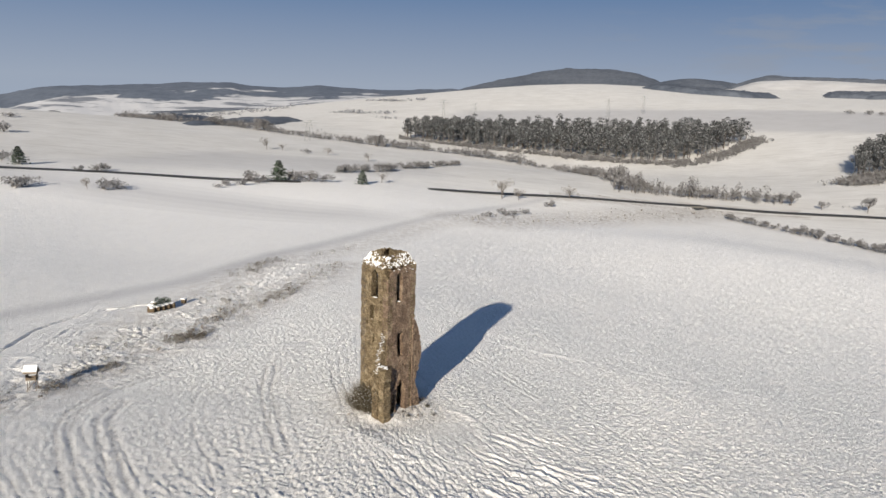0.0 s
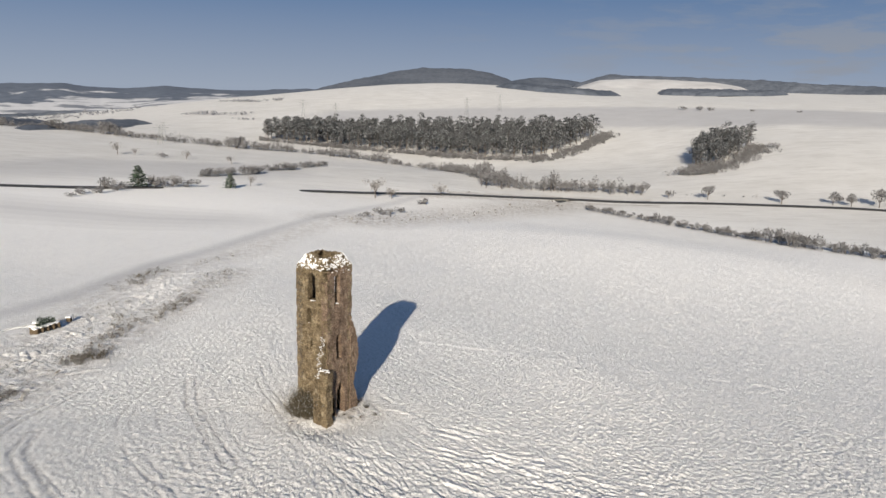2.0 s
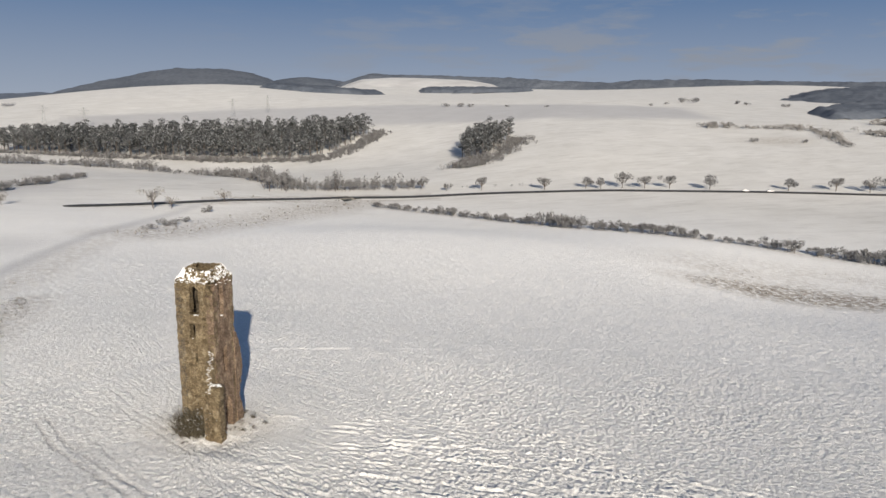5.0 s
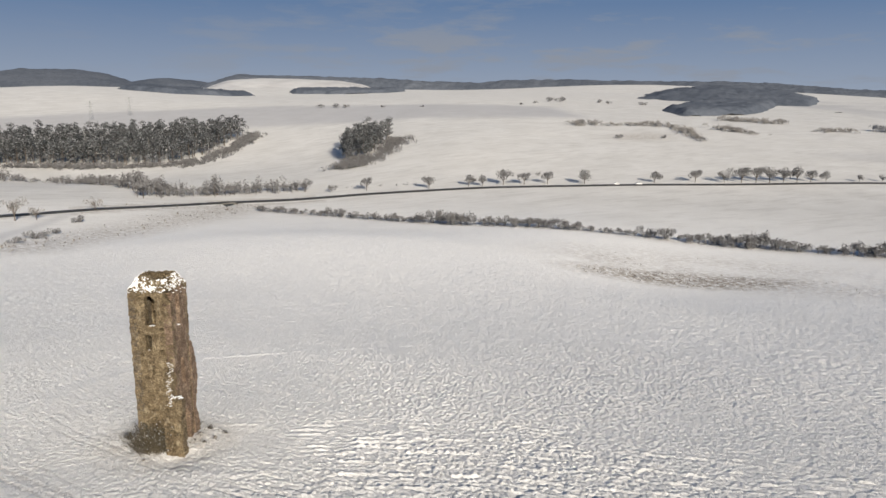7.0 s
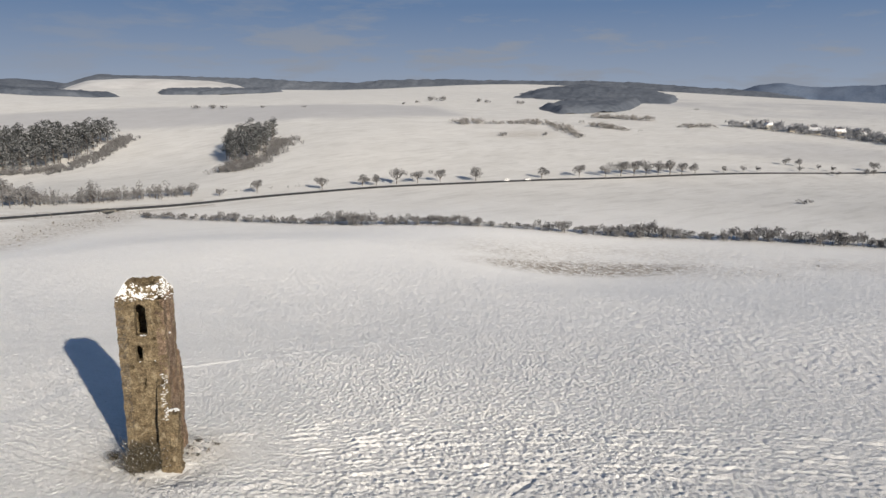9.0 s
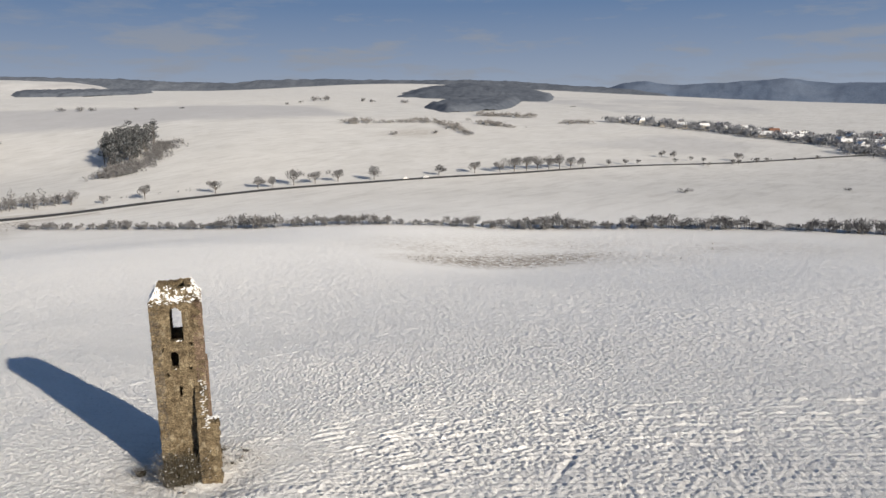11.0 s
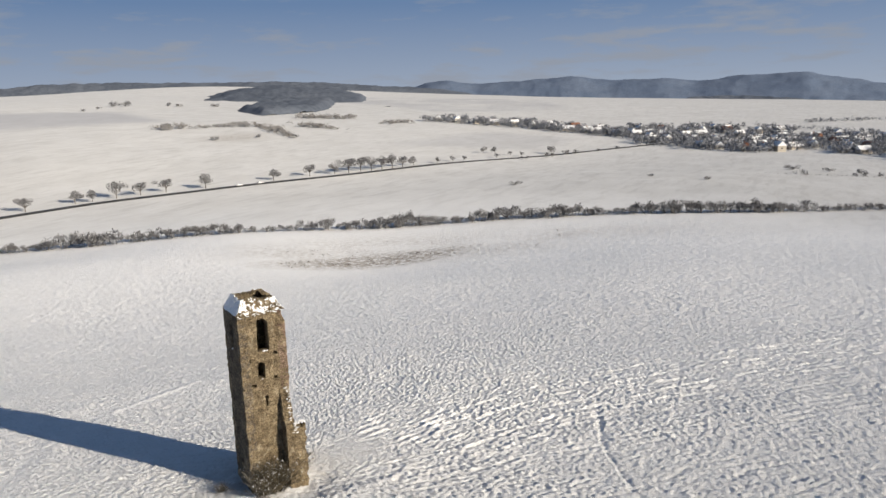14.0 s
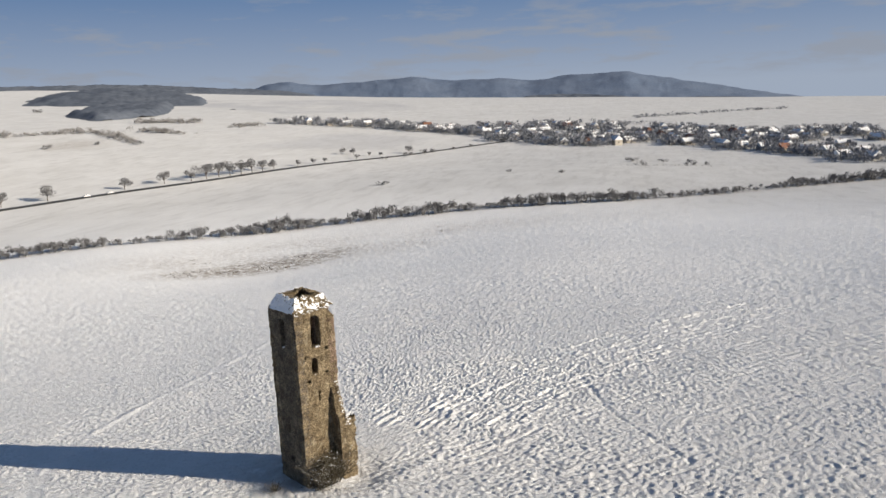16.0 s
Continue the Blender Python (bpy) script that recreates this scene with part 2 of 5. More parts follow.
PALE_TWIG = leafless_material("frosted_twigs", (0.13, 0.125, 0.122), (0.34, 0.325, 0.315), 0.45)
NEEDLES = leafless_material("snowy_needles", (0.024, 0.027, 0.029), (0.068, 0.073, 0.077), 0.55)
GREEN = leafless_material("dark_green_needles", (0.02, 0.035, 0.025), (0.06, 0.09, 0.06), 0.25)
STALKS = leafless_material("dry_stalks", (0.07, 0.058, 0.048), (0.26, 0.225, 0.19), 0.6)
BARK = plain_material("bark", (0.07, 0.055, 0.045), (0.17, 0.14, 0.115), 0.9, 6.0)
# far woods: the blue pallor of haze is mixed into their base colours
FOREST = forest_material("hazy_far_forest", (0.075, 0.09, 0.117), (0.128, 0.147, 0.184), 0.06)
FROSTWOOD = forest_material("hazy_frosted_forest", (0.06, 0.074, 0.10), (0.11, 0.13, 0.168), 0.10)
FAR_FIELD = plain_material("far_snowfield", (0.56, 0.55, 0.55), (0.78, 0.775, 0.77), 0.8, 0.012, 0.0)
def hillside_material():
    """Far hills: woods on the heights, snowy fields, hedges and terraces on the lower slopes, haze blue mixed into
    their colours.
    """
    m = Mat("hazy_hill_fields", 0.95)
    where = m.nodes.new("ShaderNodeAttribute")
    where.attribute_name = "slope"
    crowns = m.noise(0.03, 5, 0.7)
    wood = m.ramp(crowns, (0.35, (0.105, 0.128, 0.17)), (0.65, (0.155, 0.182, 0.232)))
    bent = m.math('ADD', where.outputs["Fac"], m.math('MULTIPLY', m.math('SUBTRACT', m.noise(0.0032, 5, 0.6), 0.5), 1.7))
    open_field = m.ramp(bent, (0.30, 1.0), (0.36, 0.0))
    lines = m.ramp(m.noise(0.010, 4, 0.6, None, ((0.35, 1.6, 2.5), (0, 0, 0.6))), (0.54, 0.0), (0.58, 0.9))
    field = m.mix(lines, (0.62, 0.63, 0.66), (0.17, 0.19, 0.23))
    m.colour(m.mix(open_field, wood, field))
    return m.mat


HILLS = hillside_material()
# mountain woods in grey-blue: the haze of distance sits in the base colour
RANGE = forest_material("hazy_mountain_forest", (0.100, 0.136, 0.205), (0.140, 0.184, 0.268), 0.05)
BANK = plain_material("bank_snow", (0.58, 0.565, 0.55), (0.72, 0.71, 0.70), 0.8, 0.4)
ASPHALT = plain_material("wet_asphalt", (0.035, 0.035, 0.037), (0.075, 0.073, 0.07), 0.6, 0.6)
PLASTER = plain_material("house_plaster", (0.40, 0.38, 0.34), (0.62, 0.59, 0.54), 0.85, 0.8, 0.2, 0.4)
TILES = plain_material("roof_tiles", (0.16, 0.07, 0.045), (0.28, 0.14, 0.09), 0.8, 2.0)
GLASS = plain_material("dark_panes", (0.02, 0.022, 0.026), (0.05, 0.055, 0.06), 0.15, 1.0, 0.0)
TIMBER = plain_material("weathered_timber", (0.09, 0.07, 0.05), (0.22, 0.17, 0.12), 0.85, 7.0)
STRAW = plain_material("straw_bale", (0.06, 0.045, 0.028), (0.17, 0.125, 0.08), 0.95, 9.0, 0.8)
CONCRETE = plain_material("old_concrete", (0.13, 0.125, 0.115), (0.24, 0.23, 0.21), 0.9, 4.0)
PAINT = plain_material("white_car_paint", (0.72, 0.72, 0.73), (0.80, 0.80, 0.80), 0.25, 0.5, 0.0)
RUBBER = plain_material("tyre_rubber", (0.015, 0.015, 0.015), (0.035, 0.035, 0.035), 0.8, 5.0)
STEEL = plain_material("galvanised_steel", (0.22, 0.23, 0.24), (0.34, 0.35, 0.36), 0.5, 3.0)

# ---- relief: heights of the land in circles round the tower, every 15 degrees from the south on ----
RADII, HEIGHTS = [], []


def ring(radius, *heights):
    RADII.append(radius)
    HEIGHTS.append(heights)


ring(0.1, -0.1, -0.1, -0.1, -0.1, -0.1, -0.1, -0.1, -0.1, -0.1, -0.1, -0.1, -0.1, -0.1, -0.1, -0.1, -0.1, -0.1, -0.1, -0.1, -0.1, -0.1, -0.1, -0.1, -0.1)
ring(35, 1.5, 1.7, 1.6, 1.2, 0.5, -0.3, -1.2, -1.9, -2.4, -2.8, -2.8, -2.9, -3.3, -4.1, -4.8, -5.1, -5.0, -4.6, -3.9, -3.1, -2.1, -1.1, -0.2, 0.8)
ring(70, 3.6, 3.9, 3.5, 2.5, 1.1, -0.6, -2.4, -3.8, -4.9, -5.6, -5.7, -6.3, -7.6, -9.2, -10.4, -10.9, -10.6, -9.8, -8.4, -6.7, -4.6, -2.4, -0.2, 2.0)
ring(120, 6.6, 7.2, 6.4, 4.6, 2.2, -0.4, -3.2, -5.6, -8, -10.4, -10.7, -11.5, -13.4, -14.8, -16.0, -17.2, -17.8, -16.8, -14.4, -12.3, -9.6, -4.8, -0.2, 3.8)
ring(190, 9.7, 10.8, 9.7, 7.1, 3.8, 0.1, -3.4, -6.7, -9.7, -12.3, -14.4, -16, -19.8, -18.6, -19.6, -23.3, -28, -25.7, -21.5, -18.2, -13.9, -7.3, 0, 6.1)
ring(270, 8.3, 10.6, 10.5, 8.4, 5.1, 1.1, -3, -6.8, -9.7, -11.3, -14.6, -18.2, -26.1, -28.5, -29.7, -28.1, -30, -28.9, -26.6, -24.1, -19, -11.6, -3.6, 3.4)
ring(360, 5.2, 8.8, 9.9, 8.9, 6.1, 2.4, -1.7, -5.9, -10, -14, -16.6, -20.5, -25.8, -33.3, -32.1, -30.5, -30.2, -29.9, -29.6, -29.4, -24.5, -17, -8.6, -0.8)
ring(460, 1, 5.9, 8.3, 8.4, 6.7, 3.7, -0, -4.2, -8.8, -14.1, -18.8, -23.6, -29.1, -31.6, -26.1, -25.1, -29.1, -30.1, -30.2, -32.8, -30.1, -23, -14.3, -6)
ring(600, -3.8, 2.1, 5.8, 7.2, 6.6, 4.4, 1.2, -2.3, -6.3, -11.1, -18.3, -27.3, -37.7, -29.9, -9.5, -12.4, -20, -32.1, -33, -36, -34.4, -28.3, -20, -11.5)
ring(800, -8.7, -2.1, 2.5, 5, 5.3, 3.9, 1.2, -2.1, -5.3, -8.9, -19.9, -22.9, -16.3, -4.7, 9.6, 4.9, -7.6, -22.9, -32.9, -36.5, -36.6, -32.2, -25, -16.7)
ring(1100, -13.7, -7, -1.9, 1.2, 2.3, 1.4, -1.4, -5.7, -11.4, -21, -33, -6.1, 10.7, 18.8, 28.2, 16.7, 4.9, -11.1, -22.8, -33.1, -37, -34.8, -28.9, -21.4)
ring(1600, -19.8, -13.9, -9.3, -6.2, -4.8, -5.5, -8.4, -14, -40, -52, -52, 5, 46.7, 30.4, 39.4, 39.3, 24.1, 7.8, -8.8, -28.6, -36.5, -36.6, -32.4, -26.3)
ring(2300, -31.6, -28, -25.1, -23.1, -22.1, -22.5, -24.9, -29.5, -60, -84, -66, -12, 28.8, 49, 45.4, 65.2, 35.9, 5.3, -12.6, -29.3, -39, -41.2, -39.2, -35.6)
ring(3200, -64.1, -63.7, -63.4, -63.2, -63, -63.1, -63.4, -64.1, -85, -98, -84, -59.5, -55.2, -51.8, -49.9, -46.5, -51.3, -57.4, -60.9, -63, -64.5, -65, -64.9, -64.5)
ring(4400, -154.4, -154.7, -154.9, -155, -155.1, -155.1, -154.9, -154.6, -154.2, -154, -154.5, -156.2, -158.1, -159.2, -159.1, -159.6, -158.2, -156.6, -155.5, -154.5, -153.9, -153.8, -153.9, -154.2)
TABLE = np.array(HEIGHTS)
LOGS = np.log(np.array(RADII) + 60)


def cubic(u):
    return np.stack([-.5 * u + u * u - .5 * u ** 3, 1 - 2.5 * u * u + 1.5 * u ** 3, .5 * u + 2 * u * u - 1.5 * u ** 3, -.5 * u * u + .5 * u ** 3], -1)


def lie(x, y):
    """Height of the smooth land at x, y (arrays or numbers)."""
    x, y = np.asarray(x, float), np.asarray(y, float)
    fr = np.interp(np.log(np.hypot(x, y) + 60), LOGS, np.arange(len(RADII)))
    fa = ((np.degrees(np.arctan2(x, y)) + 180) / 15) % 24
    i, j = np.minimum(fr.astype(int), len(RADII) - 2), fa.astype(int) % 24
    wi, wj, h = cubic(fr - i), cubic(fa - fa.astype(int)), 0.0
    for p in range(4):
        for q in range(4):
            h = h + wi[..., p] * wj[..., q] * TABLE[np.clip(i - 1 + p, 0, len(RADII) - 1), (j - 1 + q) % 24]
    return h

# ---- helpers for meshes ----
def mesh_from(name, verts, faces, material, smooth=False):
    me = bpy.data.meshes.new(name)
    me.from_pydata([tuple(v) for v in verts], [], [tuple(f) for f in faces])
    if material:
        me.materials.append(material)
    if smooth:
        me.shade_smooth()
    return me


def part(name, bm, material, parent=None, label="", smooth=False):
    """Links a bmesh as one mesh object under a thing or a part."""
    me = bpy.data.meshes.new(name)
    bm.to_mesh(me)
    bm.free()
    for m in (material if isinstance(material, (list, tuple)) else [material]):
        me.materials.append(m)
    if smooth:
        me.shade_smooth()
    ob = new(name, me)
    ob.parent = parent
    if label:
        tagged(ob, label)
    return ob


def lattice(x, y, seed):
    a = np.sin(x * 127.1 + y * 311.7 + seed * 74.7) * 43758.5453
    return a - np.floor(a)


def waves(x, y, size, seed=0, octaves=4, gain=0.5):
    """Smooth random relief between about -1 and 1, with features of that size."""
    x, y = np.asarray(x, float) / size, np.asarray(y, float) / size
    total, amp, norm = 0.0, 1.0, 0.0
    for o in range(octaves):
        ix, iy = np.floor(x), np.floor(y)
        fx, fy = x - ix, y - iy
        fx, fy = fx * fx * (3 - 2 * fx), fy * fy * (3 - 2 * fy)
        a, b = lattice(ix, iy, seed + o), lattice(ix + 1, iy, seed + o)
        c, d = lattice(ix, iy + 1, seed + o), lattice(ix + 1, iy + 1, seed + o)
        total = total + amp * ((a * (1 - fx) + b * fx) * (1 - fy) + (c * (1 - fx) + d * fx) * fy)
        norm, amp, x, y = norm + amp, amp * gain, x * 2.03 + 17.3, y * 2.03 - 9.1
    return total / norm * 2 - 1


def land(x, y):
    """Height of the snow at x, y."""
    r = np.hypot(x, y)
    return lie(x, y) + waves(x, y, 300, 5) * np.clip(r / 400 - 0.5, 0, 2) * 1.2


ROAD = [(-420, 218), (-330, 206), (-226, 208), (-142, 229), (-60, 283), (8, 331), (84, 369), (165, 363), (245, 340), (298, 311), (400, 265), (521, 219), (650, 165), (761, 108), (870, 50)]
STREAM = [(92, 338), (120, 298), (145, 254), (166, 222), (186, 197), (208, 174), (225, 148), (247, 121), (270, 92), (298, 43), (320, -18), (352, -68), (388, -113), (423, -163), (470, -230)]
BROOK = [(-567, 768), (-428, 668), (-350, 655), (-279, 618), (-213, 597), (-162, 585), (-105, 600), (-51, 598), (2, 560), (29, 458), (60, 400)]
PATH_BEHIND = [(-75, -6), (-50, 2), (-33, 8), (-21, 15.5), (-10, 19), (-1, 25.5), (9, 28.3), (23, 29.3), (38, 30), (55, 31), (80, 26), (120, 5)]
FARM_TRACK = [(-70, -10), (-61, 20), (-56, 33), (-50, 52), (-50, 86), (-45, 117), (-41, 158), (-35, 201), (-22, 258), (0, 320)]
DITCH = [(-46, 2), (-47.6, 6.3), (-48.7, 10), (-50.6, 15), (-50.8, 19), (-50.4, 24), (-49.2, 27.5), (-47.6, 28.8), (-46.9, 30.7), (-45, 31.9), (-42, 33)]
RUTS = [[(13, -9), (24, -13), (40, -24), (62, -44), (85, -66)], [(11, -13), (22, -17.5), (38, -28.5), (60, -48)], [(16, -6.5), (28, -11), (44, -22), (66, -42)], [(-40.7, 1.8), (-45, 14), (-49.4, 27.7)]]
TYRES = [[(-11, -26), (-15.8, -21.9), (-20, -17.5), (-24, -12.9), (-26.2, -8.9), (-26.7, -2.6), (-25.1, 4.5)], [(-9, -24), (-13.2, -20.5), (-18.7, -14.5), (-22.5, -9.9), (-23.5, -5.8)], [(-5.2, -11.7), (-8.9, -5.7), (-12.5, 1.0), (-15.1, 8.0)]]
FALLOW = [(140, 140), (150, 122), (170, 82), (190, 60), (225, 30), (258, 5), (264, 22), (244, 65), (215, 115), (195, 140), (165, 155)]
FOOTPATH = [(28, -18.5), (22, -20.3), (16.2, -22), (11.3, -24.6), (5, -28.5)]
BANDS = [[(-36, -12), (-33, -6), (-32, 3), (-31, 16), (-30, 40), (-29, 60), (-30, 76)], [(-38, 16), (-41, 33), (-44, 62), (-43, 83), (-38, 103), (-36, 130), (-33, 165), (-24, 205)], [(-20, 205), (5, 245), (35, 285), (70, 330), (88, 352)]]


def away(x, y, line):
    """Distance from each x, y to a line of points."""
    best = np.full(np.shape(x), 1e9)
    for (ax, ay), (bx, by) in zip(line, line[1:]):
        dx, dy = bx - ax, by - ay
        t = np.clip(((x - ax) * dx + (y - ay) * dy) / (dx * dx + dy * dy), 0, 1)
        best = np.minimum(best, np.hypot(x - ax - t * dx, y - ay - t * dy))
    return best


def smooth(line, step):
    """Points along a line every step metres, with rounded corners."""
    p = np.array(line, float)
    along = np.concatenate([[0], np.cumsum(np.hypot(*np.diff(p, axis=0).T))])
    s = np.arange(0, along[-1], step)
    q = np.stack([np.interp(s, along, p[:, k]) for k in range(2)], -1)
    n = max(1, int(25 / step))
    pad = np.concatenate([np.repeat(q[:1], n, 0), q, np.repeat(q[-1:], n, 0)])
    for _ in range(2):
        c = np.cumsum(np.concatenate([np.zeros((1, 2)), pad]), 0)
        w = 2 * (n // 2) + 1
        mid = (c[w:] - c[:-w]) / w
        pad = np.concatenate([pad[:w // 2], mid, pad[len(pad) - w // 2:]])
    return pad[n:-n]


def inside(x, y, ring_line):
    got = np.zeros(np.shape(x), bool)
    for (ax, ay), (bx, by) in zip(ring_line, ring_line[1:] + ring_line[:1]):
        if ay != by:
            got ^= ((ay > y) != (by > y)) & (x < (bx - ax) * (y - ay) / (by - ay) + ax)
    return got


def clumps(x, y, size, seed):
    """Rounded clods of that size, of uneven breadth and height, between 0 and 1."""
    x, y = x / size, y / size
    ix, iy = np.floor(x), np.floor(y)
    best = np.zeros(np.shape(x))
    for dx, dy in itertools.product((-1, 0, 1), repeat=2):
        cx, cy = ix + dx, iy + dy
        one, two = lattice(cx, cy, seed), lattice(cx, cy, seed + 7)
        across = 0.30 + 0.42 * lattice(cx, cy, seed + 13)
        d = ((x - cx - one) ** 2 + (y - cy - two) ** 2) / across ** 2
        best = np.maximum(best, np.sqrt(np.clip(1 - d, 0, 1)) * (0.25 + 0.75 * ((one * 7.3 + two * 3.1) % 1.0)) * across * 1.5)
    return best


def rows_at(x, y):
    """The drilled rows of the field, 1 in a furrow: arcs in the west, straight lines in the east."""
    bend = waves(x, y, 9, 21, 2) * 0.5
    mixed = np.clip((x + 0.25 * y + 2) / 9, 0, 1)
    w = np.clip((-x - 10) / 14, 0, 1)
    arcs = w * (x - 0.03 * (y + 3) ** 2) + (1 - w) * (x + 0.5 * y - 0.006 * y * y)
    spread = (arcs + bend) * (1 - mixed) + (x * 0.72 + y * 0.69 + bend) * mixed
    groove = np.abs((spread / 1.05) % 1 - 0.5) * 1.05
    worn_rows = np.clip(waves(x, y, 4, 44, 3, 0.7) * 1.8 + 0.5, 0.0, 1) * np.clip(lattice(np.floor(spread / 1.05), 0.0, 6) * 1.6 - 0.2, 0.1, 1)
    return np.exp(-((groove + 0.10 * waves(x, y, 0.6, 61, 2)) / 0.14) ** 2) * worn_rows, mixed


def earth_at(x, y):
    """Where the ploughed soil shows through the snow: in the furrows and the wheel tracks."""
    r = np.hypot(x, y)
    got = np.zeros(np.shape(x))
    on = r < 90
    furrow, mixed = rows_at(x[on], y[on])
    tyre = np.zeros(furrow.shape)
    for line in TYRES:
        tyre = np.maximum(tyre, np.exp(-((np.abs(away(x[on], y[on], line) - 0.5) + 0.1 * waves(x[on], y[on], 1.2, 63, 2)) / 0.2) ** 2))
    got[on] = np.maximum(furrow * (0.55 - 0.25 * mixed), 0.75 * tyre) * np.clip((90 - r[on]) / 40, 0, 1) * np.clip((r[on] - 3) / 3, 0, 1) * np.clip((x[on] + 33) / 4, 0, 1)
    return got


def clods(x, y):
    """The rough skin of ploughed snow, in metres."""
    r = np.hypot(x, y)
    furrow, mixed = rows_at(x, y)
    patch = np.clip(waves(x, y, 14, 33, 3) * 1.5 + 0.65, 0.2, 1.0)
    plough = np.clip((x * 0.75 - y * 0.65 + 30) / 42, 0.62, 1) * np.clip((x + 50) / 12, 0.25, 1)
    near = np.clip((120 - r) / 50, 0, 1)
    lump = (0.185 * clumps(x, y, 0.36, 3) + 0.09 * clumps(x + 0.2 * y, y, 0.23, 29)) * near * plough * (0.62 + 0.38 * patch) * (1 - 0.6 * furrow)
    lump = lump + 0.22 * clumps(x, y, 0.80, 57) * np.clip((r - 50) / 50, 0, 1) * (0.7 + 0.3 * patch) * np.clip((x + 50) / 14, 0.2, 1) + waves(x, y, 2.6, 13, 2, 0.6) * 0.035
    scrape = np.clip(1.35 - np.hypot((x - 15.5) / 6.5, (y + 4.5) / 4.0), 0, 1) * np.clip(waves(x, y, 2.2, 91, 2) * 2.2 + 0.5, 0, 1)
    weave = (0.25 * x + y) + waves(x, y, 4.0, 92, 2) * 0.9
    lump = lump * (1 - 0.4 * scrape) + scrape * 0.15 * np.clip(np.sin(weave * 2 * math.pi / 1.1) * 1.4 - 0.2, -0.7, 1)
    bare = np.clip(1.4 - np.hypot((x - 6.5) / 3.2, (y + 3.2) / 2.6), 0, 1)
    lump = lump * (1 - 0.85 * bare)
    skin = lump - (0.075 - 0.03 * (1 - mixed)) * furrow * near * (1 - 0.8 * bare)
    path = away(x, y, PATH_BEHIND)
    skin = skin * np.clip(path / 1.2 - 0.05, 0.3, 1) + 0.17 * np.exp(-((path + 0.3 * waves(x, y, 3, 95, 2)) / 0.45) ** 2) * np.clip(waves(x, y, 4, 94, 3, 0.7) * 2 + 0.6, 0, 1)
    strip_of = np.clip(1.3 - np.abs(x + 36 + 0.03 * y) / 8, 0, 1) * np.clip((y + 14) / 10, 0, 1) * np.clip((95 - y) / 30, 0, 1)
    skin = skin + strip_of * 0.30 * clumps(x, y, 0.75, 83) * np.clip(waves(x, y, 3.0, 84, 2) * 1.5 + 0.5, 0, 1)
    track = away(x, y, FARM_TRACK)
    skin = skin * np.clip(track / 5 - 0.4, 0.15, 1) - 0.07 * np.exp(-((track - 0.9) / 0.25) ** 2)
    skin = skin - 0.5 * np.exp(-((away(x, y, DITCH) + 0.25 * waves(x, y, 1.3, 71, 2)) / 0.24) ** 2) * np.clip(waves(x, y, 3.5, 72, 2) * 2.5 + 0.6, 0, 1)
    for line in TYRES:
        skin = skin - 0.06 * np.exp(-((np.abs(away(x, y, line) - 0.5) + 0.1 * waves(x, y, 1.2, 63, 2)) / 0.2) ** 2)
    for line in RUTS:
        d = away(x, y, line) + waves(x, y, 2.5, 8, 3) * 0.5
        worn = np.clip(waves(x, y, 1.3, 15, 3, 0.7) * 2.2 + 0.35, 0.0, 1)
        skin = skin + worn * (0.14 * np.exp(-(np.abs(d - 1.15) / 0.25) ** 2) - 0.10 * np.exp(-(np.abs(d - 0.75) / 0.25) ** 2))
    ring_rim = np.hypot(x - 4.5, y + 3.5) - 5.4 + 0.5 * waves(x, y, 2.0, 17, 2)
    skin = skin + 0.10 * np.exp(-(ring_rim / 0.55) ** 2) * np.clip((x - 0.5 * y - 1) / 3, 0, 1) * np.clip(waves(x, y, 1.6, 18, 3) * 2 + 0.7, 0, 1)
    skin = skin - 0.10 * np.exp(-((away(x, y, FOOTPATH) + 0.15 * waves(x, y, 1.5, 37, 2)) / 0.22) ** 2)
    skin = skin - 0.42 * np.exp(-(np.hypot(x - 0.3, y + 3.7) / 2.0) ** 2)
    return skin * np.clip((r - 1.5) / 2, 0.2, 1) + 0.12 * np.exp(-((r - 2.6) / 1.0) ** 2) * (0.6 + 0.6 * waves(x, y, 1.0, 9, 3))


def grass_at(x, y):
    """How much dry grass shows through the snow."""
    g = np.zeros(np.shape(x))
    for k, line in enumerate(BANDS):
        g = np.maximum(g, np.clip(1.25 - away(x, y, line) / (5.5, 8.0, 22.0)[k], 0, 1) * (0.36, 0.30, 0.55)[k])
    g = np.maximum(g, 1.0 * np.clip(1.7 - 1.5 * np.hypot((0.85 * (x - 172) - 0.53 * (y - 96)) / 46, (0.53 * (x - 172) + 0.85 * (y - 96)) / 16), 0, 1))
    g = np.maximum(g, 0.42 * soft_inside(x, y, FALLOW) * np.clip(0.75 + waves(x, y, 18, 23, 3), 0.2, 1))
    g = np.maximum(g, 0.6 * np.clip(1.6 - 1.6 * np.hypot((x - 500) / 50, (y - 462) / 30), 0, 1))
    g = np.maximum(g, 0.45 * np.clip(1.4 - away(x, y, STREAM) / 7, 0, 1))
    g = np.maximum(g, 0.7 * np.clip(1.3 - np.abs(away(x, y, ROAD) - 7) / 4, 0, 1) * ((x > 0) & (x < 140)))
    g = np.maximum(g, 0.5 * np.clip(1.4 - np.hypot(x, y) / 5.0, 0, 1))
    return g


def soft_inside(x, y, ring_line):
    """As inside, with an edge that fades over some twenty metres."""
    return sum(inside(x + dx, y + dy, ring_line) for dx in (-12, -4, 4, 12) for dy in (-12, -4, 4, 12)) / 16.0


